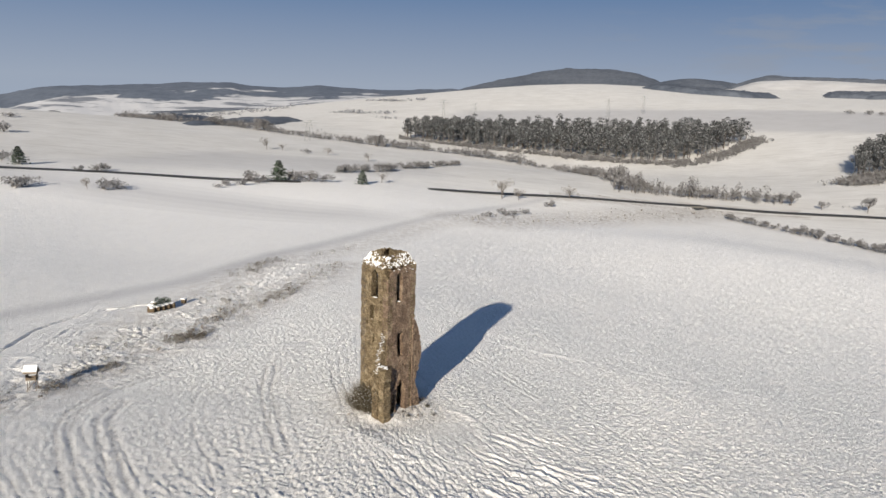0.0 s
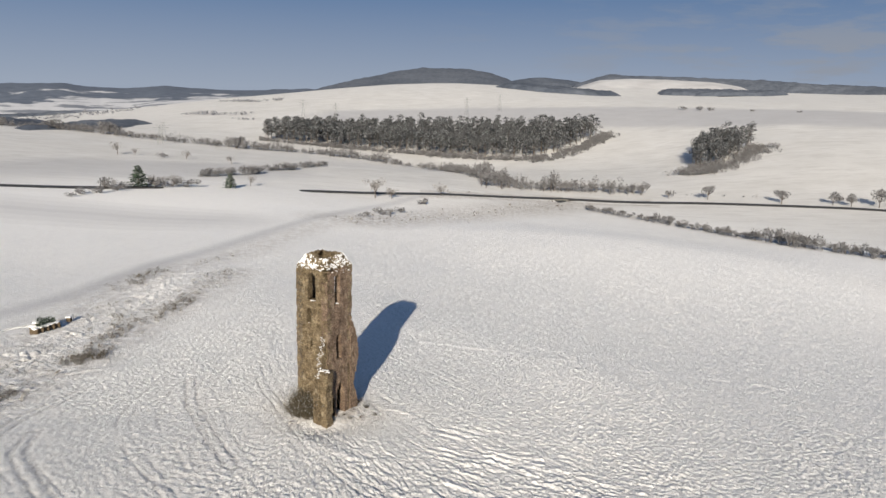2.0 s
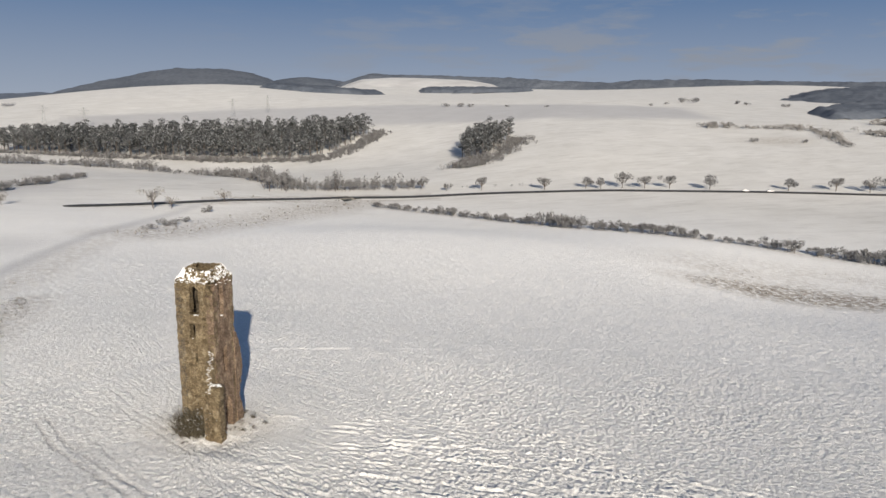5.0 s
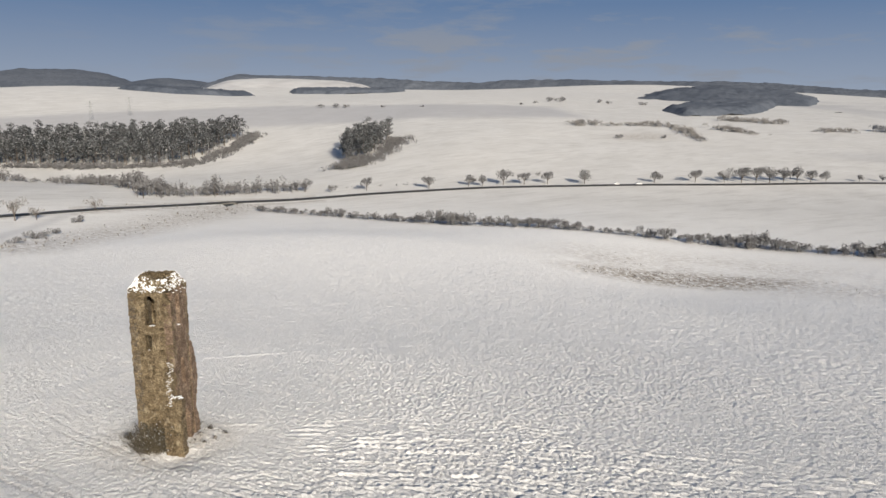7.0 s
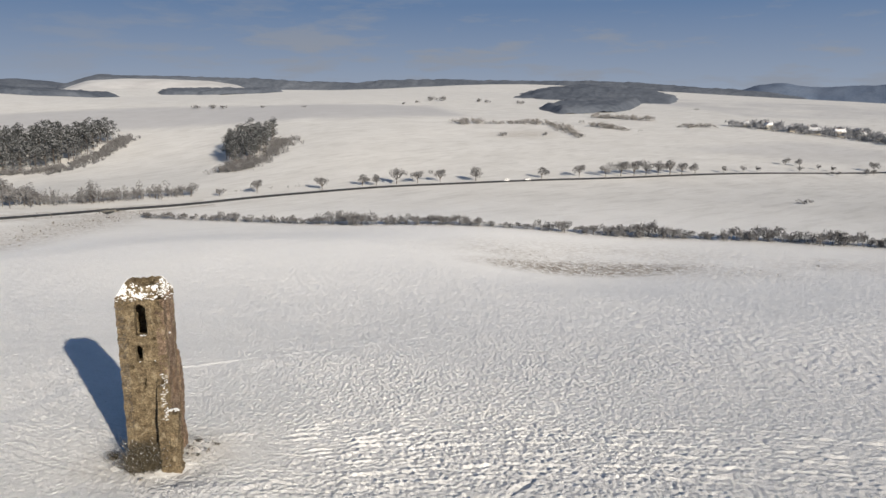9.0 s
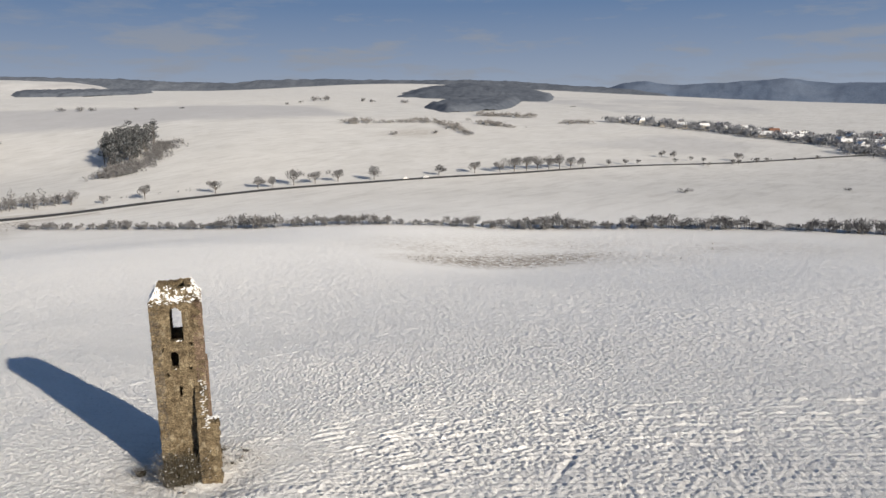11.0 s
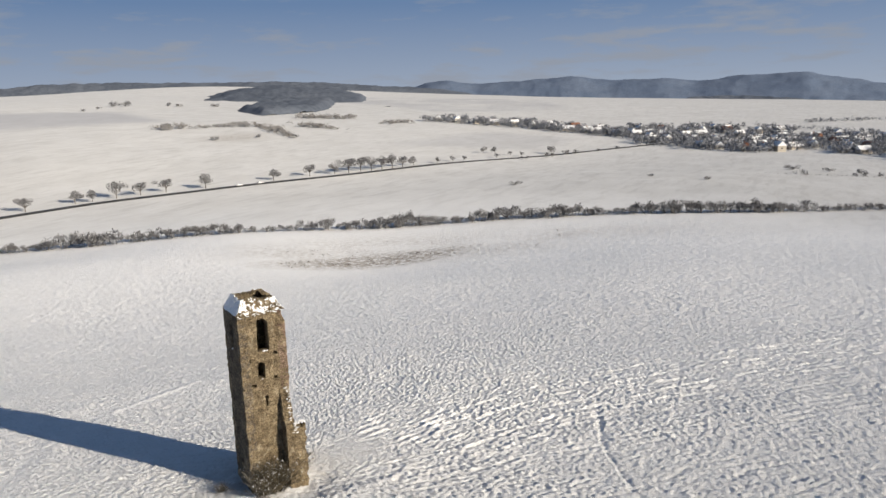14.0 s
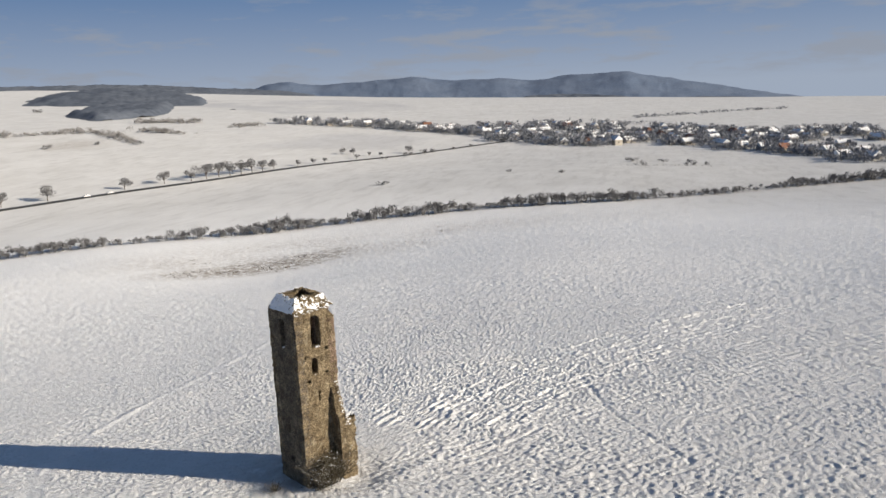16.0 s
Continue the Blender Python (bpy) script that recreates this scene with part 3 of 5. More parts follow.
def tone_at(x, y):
    """Greyer fields; the big hillside one has its slope's shade put into the colour."""
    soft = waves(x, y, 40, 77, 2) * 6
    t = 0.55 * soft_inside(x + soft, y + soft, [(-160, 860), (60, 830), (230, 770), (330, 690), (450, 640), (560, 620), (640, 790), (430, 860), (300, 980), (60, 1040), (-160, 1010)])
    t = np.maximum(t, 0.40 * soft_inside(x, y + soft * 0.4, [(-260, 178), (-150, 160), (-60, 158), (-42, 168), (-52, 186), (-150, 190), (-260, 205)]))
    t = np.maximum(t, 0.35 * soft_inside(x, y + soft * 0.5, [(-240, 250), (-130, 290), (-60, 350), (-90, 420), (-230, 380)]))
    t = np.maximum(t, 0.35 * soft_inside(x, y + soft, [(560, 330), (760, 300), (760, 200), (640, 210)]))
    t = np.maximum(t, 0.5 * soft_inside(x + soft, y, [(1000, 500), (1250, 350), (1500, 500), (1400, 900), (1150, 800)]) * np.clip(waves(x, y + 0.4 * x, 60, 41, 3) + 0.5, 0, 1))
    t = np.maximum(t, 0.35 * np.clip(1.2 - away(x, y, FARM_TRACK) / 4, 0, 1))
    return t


def far_dim_at(x, y):
    """Fields beyond the stream and road; the snow's colour tones down their strong sunlight."""
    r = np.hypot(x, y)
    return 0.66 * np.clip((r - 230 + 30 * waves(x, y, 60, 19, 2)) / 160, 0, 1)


def ground_mesh():
    near_r = np.concatenate([np.arange(0.5, 50, 0.15), np.arange(50, 84, 0.24), np.arange(84, 130, 0.40), np.arange(130, 196, 0.66)])
    far_r, step = [196.0], 0.66
    while far_r[-1] < 4720:
        step *= 1.04
        far_r.append(far_r[-1] + step)
    radii = np.concatenate([[0.1], near_r, far_r])
    a = np.radians(np.concatenate([np.linspace(-95, 130, 1300, endpoint=False), np.linspace(130, 200, 260, endpoint=False), np.linspace(200, 265, 100, endpoint=False)]))
    turns = len(a)
    rr, aa = np.meshgrid(radii, a, indexing='ij')
    x, y = rr * np.sin(aa), rr * np.cos(aa)
    z = land(x, y)
    rows = radii < 330
    skin = clods(x[rows], y[rows]) * np.clip((330 - rr[rows]) / 120, 0, 1)
    gap = np.minimum(np.gradient(radii)[rows][:, None], 0.6)
    crumbs = lattice(np.round(x[rows] * 40), np.round(y[rows] * 40), 5) - 0.5
    calm = np.clip(np.minimum(away(x[rows], y[rows], PATH_BEHIND), away(x[rows], y[rows], FARM_TRACK) - 1) / 1.5, 0.15, 1)
    z[rows] += skin + crumbs * gap * 0.22 * calm * np.clip((300 - rr[rows]) / 100, 0, 1)
    z -= 0.55 * np.exp(-(away(x, y, STREAM) / 2.0) ** 2)
    z -= 2.4 * np.exp(-((x - 81.0) / 4.5) ** 2 - ((y - 362.6) / 4.2) ** 2)
    n = len(radii)
    me = bpy.data.meshes.new("ground")
    verts = np.stack([x, y, z], -1).reshape(-1, 3)
    i, j = np.meshgrid(np.arange(n - 1), np.arange(turns), indexing='ij')
    k = (j + 1) % turns
    quads = np.stack([i * turns + j, (i + 1) * turns + j, (i + 1) * turns + k, i * turns + k], -1).reshape(-1, 4)[:, ::-1]
    me.vertices.add(len(verts))
    me.vertices.foreach_set("co", verts.astype(np.float32).ravel())
    me.loops.add(quads.size)
    me.loops.foreach_set("vertex_index", quads.astype(np.int32).ravel())
    me.polygons.add(len(quads))
    me.polygons.foreach_set("loop_start", (np.arange(len(quads)) * 4).astype(np.int32))
    me.update(calc_edges=True)
    for name, rule in (("grass", grass_at), ("tone", tone_at), ("far_dim", far_dim_at), ("earth", earth_at)):
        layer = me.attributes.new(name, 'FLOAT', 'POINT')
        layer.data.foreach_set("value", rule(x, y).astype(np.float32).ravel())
    me.materials.append(SNOW)
    me.shade_smooth()
    return me


ground = tagged(new("ground", ground_mesh()), "snow-covered rolling farmland with ploughed furrows", "ground", kind="structure")

# ---- the ruined church tower ----
HALF, EAVES, FOOT = 1.72, 13.55, -1.6
TOWER = pose(0.0, 0.0, 0, 0, 0, -30.3)


def rough(v, amount, seed=0.0):
    """A small push that depends on the place alone, for uneven masonry."""
    s = Vector((v[0] * 1.9 + seed, v[1] * 1.9, v[2] * 1.9))
    f = Vector((v[0] * 5.5, v[1] * 5.5 + seed, v[2] * 5.5))
    return (noise.noise_vector(s) * 0.55 + noise.noise_vector(f) * 0.6) * amount


def slab(width, low, high, thick, solid, matrix, cell=0.085, amount=0.10, seed=0.0):
    """A masonry slab in its own u (across), z (up) plane, built of the cells where solid(u, z) holds, with its jambs, back and broken edges."""
    nu, nz = round(width / cell), round((high - low) / cell)
    mask = [[solid((i + 0.5) * width / nu, low + (j + 0.5) * (high - low) / nz) for j in range(nz)] for i in range(nu)]
    bm, made = bmesh.new(), {}

    def vert(i, j, k):
        if (i, j, k) not in made:
            p = matrix @ Vector((i * width / nu, k * thick, low + j * (high - low) / nz))
            made[i, j, k] = bm.verts.new(p + rough(p, amount, seed))
        return made[i, j, k]

    def on(i, j):
        return 0 <= i < nu and 0 <= j < nz and mask[i][j]

    for i in range(nu):
        for j in range(nz):
            if not mask[i][j]:
                continue
            bm.faces.new([vert(i, j, 0), vert(i + 1, j, 0), vert(i + 1, j + 1, 0), vert(i, j + 1, 0)])
            bm.faces.new([vert(i, j + 1, 1), vert(i + 1, j + 1, 1), vert(i + 1, j, 1), vert(i, j, 1)])
            for di, dj, a, b in ((-1, 0, (i, j), (i, j + 1)), (1, 0, (i + 1, j + 1), (i + 1, j)), (0, -1, (i + 1, j), (i, j)), (0, 1, (i, j + 1), (i + 1, j + 1))):
                if not on(i + di, j + dj):
                    bm.faces.new([vert(*a, 0), vert(*b, 0), vert(*b, 1), vert(*a, 1)])
    bmesh.ops.recalc_face_normals(bm, faces=bm.faces)
    return bm


def arch(u, z, mid, half, sill, top):
    """Whether u, z lies in a round-headed opening."""
    spring = top - half
    return abs(u - mid) < half and sill < z < spring or z >= spring and (u - mid) ** 2 + (z - spring) ** 2 < half * half


def hole(u, z, mid, level, size=0.13):
    return abs(u - mid) < size and abs(z - level) < size


def ragged(u, step, seed):
    return noise.noise(Vector((u * step, seed, 0.3)))


WIDE = 2 * HALF


def west_wall(u, z):
    top = EAVES + 0.12 * ragged(u, 3, 1) - max(0, u - 2.75) * 1.25
    return z < top and not (arch(u, z, 1.74, 0.42, 10.75, 13.15) or arch(u, z, 1.46, 0.25, 8.65, 9.95) or (abs(u - 1.66 - 0.05 * (z - 6.9)) < 0.10 and 6.5 < z < 7.2)
                            or hole(u, z, 0.66, 10.1) or hole(u, z, 2.58, 10.45) or hole(u, z, 0.86, 8.2) or hole(u, z, 2.42, 8.55) or hole(u, z, 0.36, 7.05, 0.07) or hole(u, z, 1.0, 7.2, 0.07))


def south_wall(u, z):
    top = EAVES - 0.15 + 0.2 * ragged(u, 3, 2) - max(0, 0.75 - u) * 1.1
    mid = 1.62 + 0.1 * ragged(z, 2.2, 8)
    return z < top and not (arch(u, z, 1.40, 0.40, 10.3, 13.0) or (abs(u - mid + 0.07 * math.sin(z * 3)) < 0.36 + 0.07 * ragged(z, 4, 3) and 5.2 < z < 7.5) or (-2 < z < 2.95 and abs(u - 1.85) < 0.52 * min(1.0, max(0.0, 2.95 - z) / 0.9) ** 0.6)
                            or (abs(u - 0.80 - 0.06 * z) < 0.24 and -2 < z < 1.7) or hole(u, z, 2.2, 4.3, 0.1) or hole(u, z, 0.5, 9.2, 0.1))


def north_wall(u, z):
    return z < EAVES + 0.1 * ragged(u, 3, 4) and not (arch(u, z, 1.76, 0.30, 10.8, 13.0) or (abs(u - 1.6) < 0.1 and 3.9 < z < 4.6) or hole(u, z, 1.75, 1.8, 0.16) or hole(u, z, 0.6, 1.2, 0.12))


def east_wall(u, z):
    return z < EAVES + 0.15 * ragged(u, 3, 5) and not (arch(u, z, 1.72, 0.40, 10.7, 13.1) or (abs(u - 1.7) < 0.2 and 6.6 < z < 7.9))


tower = new("church_tower")
tower.matrix_world = TOWER
tagged(tower, "ruined medieval rubble-stone church tower, roofless and dusted with snow", "tower")
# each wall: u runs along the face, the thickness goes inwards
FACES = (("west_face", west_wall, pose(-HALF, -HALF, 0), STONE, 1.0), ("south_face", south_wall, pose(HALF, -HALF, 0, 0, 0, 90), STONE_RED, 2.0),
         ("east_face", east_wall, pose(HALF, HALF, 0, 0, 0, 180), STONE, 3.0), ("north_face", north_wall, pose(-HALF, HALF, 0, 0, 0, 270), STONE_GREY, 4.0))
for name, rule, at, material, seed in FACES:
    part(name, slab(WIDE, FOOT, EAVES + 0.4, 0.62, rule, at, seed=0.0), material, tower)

# the stumps of the nave walls at two corners
def west_stump(u, z):
    top = 4.75 + 0.25 * ragged(u, 5, 6) + (0.12 if u < 0.4 else -0.1)
    return z < top and 0.06 + 0.10 * ragged(z, 2.2, 12) < u < 1.12 + 0.12 * ragged(z, 2.6, 13) + 0.05 * ragged(z, 8, 14)


def west_stair(u, z):
    return z < 7.9 - 3.6 * u + 0.5 * ragged(u, 6, 9) and z > -1.6


def east_stump(u, z):
    reach = float(np.interp(z, [-1.6, 0.3, 1.2, 2.2, 3.0, 4.3, 5.3, 6.3, 7.2, 8.1, 8.5], [0.85, 0.80, 0.55, 0.20, 0.38, 0.85, 0.90, 0.72, 0.45, 0.08, -0.3])) + 0.10 * ragged(z, 2.5, 7) + 0.07 * ragged(z, 8, 5)
    return u < 0.30 + reach


part("nave_wall_stump", slab(1.22, FOOT, 5.4, 0.80, west_stump, pose(1.25, -2.62, 0)), STONE, tower)
part("broken_buttress", slab(1.0, FOOT, 8.3, 0.72, west_stair, pose(1.62, -1.70, 0, 0, 0, -90) @ pose(0, -0.72, 0)), STONE, tower)
part("nave_wall_stump", slab(1.3, FOOT, 8.4, 0.8, east_stump, pose(1.83, 1.42, 0, 0, 0, 90)), STONE_RED, tower)


# the broken stone spire base above the eaves, hollow, with a gap to the east
def spire_point(a, h):
    """a: once round, 0 to 4 from corner to corner; h: 0 at the eaves to 1 at the rim."""
    k, f = int(a) % 4, a - int(a)
    corner = ((-1, -1), (1, -1), (1, 1), (-1, 1))
    p, q = corner[k], corner[(k + 1) % 4]
    size = HALF * (1.0 - 0.36 * h ** 0.9)
    return Vector(((p[0] + (q[0] - p[0]) * f) * size, (p[1] + (q[1] - p[1]) * f) * size, EAVES + 0.02 + 1.08 * h))


def spire_rim(a):
    """How far up the spire base still stands."""
    n = 0.86 + 0.16 * noise.noise(Vector((a * 2.1, 3.3, 0))) + 0.12 * noise.noise(Vector((a * 9, 1.1, 0)))
    near_corner = max(0, 1.25 - abs(a - 1.0) / 0.4)
    return max(0.0, min(1.0, n + 0.05 - 0.04 * near_corner))


def spire(thick, lift, keep, seed):
    bm, turns, rows, made = bmesh.new(), 176, 20, {}

    def vert(i, j, k):
        i %= turns
        if (i, j, k) not in made:
            p = spire_point(i * 4 / turns, j / rows)
            inward = Vector((-p.x, -p.y, 0)).normalized()
            p = p + (inward * thick if k else -inward * lift + Vector((0, 0, lift * 0.6)))
            made[i, j, k] = bm.verts.new(p + rough(p, 0.10, seed))
        return made[i, j, k]

    def on(i, j):
        i %= turns
        return 0 <= j < rows and (j + 0.5) / rows < spire_rim((i + 0.5) * 4 / turns) and keep(spire_point((i + 0.5) * 4 / turns, (j + 0.5) / rows))

    for i in range(turns):
        for j in range(rows):
            if not on(i, j):
                continue
            bm.faces.new([vert(i, j, 0), vert(i + 1, j, 0), vert(i + 1, j + 1, 0), vert(i, j + 1, 0)])
            bm.faces.new([vert(i, j + 1, 1), vert(i + 1, j + 1, 1), vert(i + 1, j, 1), vert(i, j, 1)])
            for di, dj, a, b in ((-1, 0, (i, j), (i, j + 1)), (1, 0, (i + 1, j + 1), (i + 1, j)), (0, -1, (i + 1, j), (i, j)), (0, 1, (i, j + 1), (i + 1, j + 1))):
                if not on(i + di, j + dj):
                    bm.faces.new([vert(*a, 0), vert(*b, 0), vert(*b, 1), vert(*a, 1)])
    bmesh.ops.recalc_face_normals(bm, faces=bm.faces)
    return bm


def snow_lies(p):
    north = 0.5 if p.x < -0.9 and abs(p.y) < 1.5 else 0.0
    return 0.65 * noise.noise(p * 3.6) + 0.75 * noise.noise(p * 10.0) + north > 0.17 + 0.25 * noise.noise(p * 1.7)


part("spire_base", spire(0.45, 0.0, lambda p: True, 5.0), STONE, tower)
spire_snow = part("spire_snow", spire(-0.01, 0.045, snow_lies, 5.0), CLEAN_SNOW, tower, "crusted white snow")


def snow_pads(places, seed):
    """Small cushions of snow on ledges: x, y, z, half length, half width."""
    rng, bm = random.Random(seed), bmesh.new()
    for x, y, z, a, b in places:
        m = Matrix.Translation((x, y, z)) @ Matrix.Rotation(rng.uniform(0, 3), 4, 'Z') @ Matrix.Diagonal((a, b, min(a, b) * 0.45, 1))
        got = bmesh.ops.create_icosphere(bm, subdivisions=2, radius=1, matrix=m)
        for v in got["verts"]:
            v.co += rough(v.co * 3, min(0.10, 0.45 * min(a, b)), seed)
    return bm


rng = random.Random(4)
pads = [(1.45 + rng.uniform(-0.18, 0.25), -1.95 - k * 0.055 + rng.uniform(-0.1, 0.1), 7.7 - k * 0.21, rng.uniform(0.05, 0.16), rng.uniform(0.03, 0.07)) for k in np.linspace(0, 16, 46)]
pads += [(1.35 + 0.15 * k, -2.5 + rng.uniform(-0.1, 0.5), 4.85 + rng.uniform(-0.05, 0.1), rng.uniform(0.08, 0.17), rng.uniform(0.06, 0.12)) for k in np.linspace(0, 7, 16)]
tagged(part("ledge_snow", snow_pads(pads, 2), CLEAN_SNOW, tower, "loose snow on the broken edge"), kind="stuff")
pads = [(0.05, -1.68, 10.72, 0.20, 0.10), (0.25, -1.66, 10.70, 0.12, 0.08), (-0.26, -1.66, 8.64, 0.13, 0.08), (-1.66, 0.0, 10.78, 0.14, 0.12), (1.66, -0.3, 10.40, 0.10, 0.16)]
pads += [(1.76, rng.uniform(-1.5, 1.5), EAVES - 0.2 + rng.uniform(-0.4, 0.1), rng.uniform(0.05, 0.13), 0.06) for k in range(9)]
pads += [(rng.uniform(-1.6, 1.2), -1.76, EAVES + rng.uniform(-0.08, 0.08), rng.uniform(0.06, 0.17), 0.06) for k in range(16)]
tagged(part("ledge_snow", snow_pads(pads, 3), CLEAN_SNOW, tower, "snow on the sills and the eaves"), kind="stuff")


# fallen masonry half sunk in the snow at the foot
rng = random.Random(31)
bm = bmesh.new()
for k in range(9):
    a, d = rng.uniform(-2.6, 0.9), rng.uniform(2.4, 3.3)
    x, y, r = math.cos(a) * d, math.sin(a) * d, rng.uniform(0.04, 0.09)
    p = TOWER @ Vector((x, y, 0))
    z = float(land(np.array(p.x), np.array(p.y))) + 0.20 + r * 0.2
    got = bmesh.ops.create_icosphere(bm, subdivisions=1, radius=1, matrix=Matrix.Translation((p.x, p.y, z)) @ Matrix.Rotation(rng.uniform(0, 3), 4, 'Z') @ Matrix.Diagonal((r * 1.3, r, r * 0.7, 1)))
    for v in got["verts"]:
        v.co += rough(v.co * 4, r * 0.6, 3.0)
rubble = part("rubble", bm, STONE)
tagged(rubble, "fallen stones half sunk in snow at the tower's foot", "rubble", kind="stuff")

# ---- plants ----
def flakes_mesh(name, centres, sizes, material, rng, stretch=1.6, lift=0.0, slim=1.0):
    """Many small irregular leaves or sprays of twigs as one mesh: one bent quad each."""
    n = len(centres)
    d = rng.normal(size=(n, 3)) + (0, 0, lift)
    d /= np.linalg.norm(d, axis=1)[:, None]
    e = np.cross(d, rng.normal(size=(n, 3)))
    e /= np.linalg.norm(e, axis=1)[:, None]
    s = np.asarray(sizes)[:, None]
    d, e = d * s * stretch * rng.uniform(0.5, 1, (n, 1)), e * s * slim * rng.uniform(0.4, 1, (n, 1))
    c = np.asarray(centres)
    bend = np.cross(d, e) / np.maximum(s, 1e-6) * rng.uniform(-0.5, 0.5, (n, 1))
    verts = np.stack([c - d, c - e * rng.uniform(0.5, 1, (n, 1)) + bend, c + d, c + e], 1).reshape(-1, 3)
    faces = np.arange(n * 4).reshape(-1, 4)
    me = bpy.data.meshes.new(name)
    me.from_pydata(verts.tolist(), [], faces.tolist())
    me.materials.append(material)
    return me


def limb(bm, a, b, ra, rb, sides=5):
    """A tapered length of wood from a to b."""
    a, b = Vector(a), Vector(b)
    q = (b - a).to_track_quat('Z', 'Y')
    rings = []
    for p, r in ((a, ra), (b, rb)):
        rings.append([bm.verts.new(p + q @ Vector((math.cos(k * 2 * math.pi / sides) * r, math.sin(k * 2 * math.pi / sides) * r, 0))) for k in range(sides)])
    for k in range(sides):
        bm.faces.new([rings[0][k], rings[0][(k + 1) % sides], rings[1][(k + 1) % sides], rings[1][k]])
    bm.faces.new(rings[1])


def crown_points(rng, n, kind):
    """Places of the sprays in a crown one metre high and about as wide, from its foot at 0."""
    pts = []
    if kind == "round":
        lobes = [(rng.normal(0, 0.17), rng.normal(0, 0.17), rng.uniform(0.42, 0.80), rng.uniform(0.14, 0.26)) for _ in range(9)]
        while len(pts) < n:
            x, y, z, r = lobes[rng.integers(len(lobes))]
            d = rng.normal(size=3)
            d = d / np.linalg.norm(d) * r * rng.uniform(0.3, 1) ** 0.5
            pts.append((x + d[0], y + d[1], max(0.16, z + d[2] * 0.9)))
    elif kind == "tall":
        while len(pts) < n:
            z = rng.uniform(0.2, 1)
            w = 0.26 * math.sin(math.pi * min(1, (z - 0.1) / 0.95)) + 0.02
            a = rng.uniform(0, 6.3)
            pts.append((math.cos(a) * w * rng.uniform(0.2, 1), math.sin(a) * w * rng.uniform(0.2, 1), z))
    elif kind == "conifer":
        while len(pts) < n:
            z = rng.uniform(0.06, 1)
            w = (1 - z) ** 0.8 * 0.34 * (0.75 + 0.25 * math.sin(z * 34)) + 0.015
            a = rng.uniform(0, 6.3)
            pts.append((math.cos(a) * w * rng.uniform(0.4, 1), math.sin(a) * w * rng.uniform(0.4, 1), z))
    elif kind == "pine":
        lobes = [(0, 0, 0.90, 0.10)]
        for k in range(11):
            z = 0.30 + 0.56 * (k / 10) + rng.uniform(-0.04, 0.04)
            out = 0.17 * (1 - max(0, z - 0.55) * 1.5) * rng.uniform(0.45, 1.0)
            a = k * 2.4 + rng.uniform(-0.5, 0.5)
            lobes.append((math.cos(a) * out, math.sin(a) * out, z, rng.uniform(0.075, 0.125)))
        while len(pts) < n:
            x, y, z, r = lobes[rng.integers(len(lobes))]
            d = rng.normal(size=3)
            d = d / np.linalg.norm(d) * r * rng.uniform(0.45, 1)
            pts.append((x + d[0] * 1.15, y + d[1] * 1.15, z + d[2] * 0.75))
    else:
        lobes = [(rng.normal(0, 0.30), rng.normal(0, 0.30), rng.uniform(0.2, 0.62), rng.uniform(0.2, 0.38)) for _ in range(6)]
        while len(pts) < n:
            x, y, z, r = lobes[rng.integers(len(lobes))]
            d = rng.normal(size=3)
            d = d / np.linalg.norm(d) * r * rng.uniform(0.2, 1) ** 0.5
            pts.append((x + d[0], y + d[1], max(0.02, z + d[2])))
    return np.array(pts)


def tree(name, kind, sprays, size, material, seed, label, category):
    """A tree one metre high: a trunk with limbs, and a crown of sprays. Stands at the origin until it is copied."""
    rng = np.random.default_rng(seed)
    pts = crown_points(rng, sprays, kind)
    base = new(name)
    tagged(base, label, category)
    bm = bmesh.new()
    if kind in ("conifer", "pine"):
        limb(bm, (0, 0, -0.03), (0, 0, 0.9), 0.016, 0.004)
        for _ in range(8):
            z, a = rng.uniform(0.35, 0.85), rng.uniform(0, 6.3)
            limb(bm, (0, 0, z), (math.cos(a) * 0.12, math.sin(a) * 0.12, z + 0.03), 0.006, 0.002, 4)
    else:
        top = 0.30 if kind != "bush" else 0.10
        limb(bm, (0, 0, -0.03), (0.01, 0, top), 0.024, 0.017)
        for k in range(9):
            tip = pts[rng.integers(len(pts))]
            mid = Vector((tip[0] * 0.45, tip[1] * 0.45, top + (tip[2] - top) * 0.6))
            limb(bm, (0.01, 0, top * rng.uniform(0.7, 1)), mid, 0.012, 0.008, 4)
            limb(bm, mid, tip, 0.008, 0.002, 4)
            other = pts[rng.integers(len(pts))]
            limb(bm, mid, (Vector(other) + mid) / 2, 0.006, 0.002, 4)
    part("trunk", bm, BARK, base)
    crown = new("crown", flakes_mesh("crown", pts, rng.uniform(0.6, 1.3, len(pts)) * size, material, rng, *((1.7,) if kind in ("conifer", "pine") else (2.7, 0.9, 0.55))))
    crown.parent = base
    return base


def stand(x, y):
    return float(land(np.array(x, float), np.array(y, float)))


def plant(models, places, seed, group, wide=1.0):
    """Copies of the models at (x, y, height)."""
    rng = random.Random(seed)
    for x, y, h in places:
        m = Matrix.Translation((x, y, stand(x, y) - 0.05)) @ Matrix.Rotation(rng.uniform(0, 6.3), 4, 'Z') @ Matrix.Diagonal((h * wide * rng.uniform(0.9, 1.15), h * wide * rng.uniform(0.9, 1.15), h, 1))
        tagged(copy_thing(models[rng.randrange(len(models))], m), group=group)


def retire(models):
    for ob in models:
        for o in (*ob.children_recursive, ob):
            bpy.data.objects.remove(o)


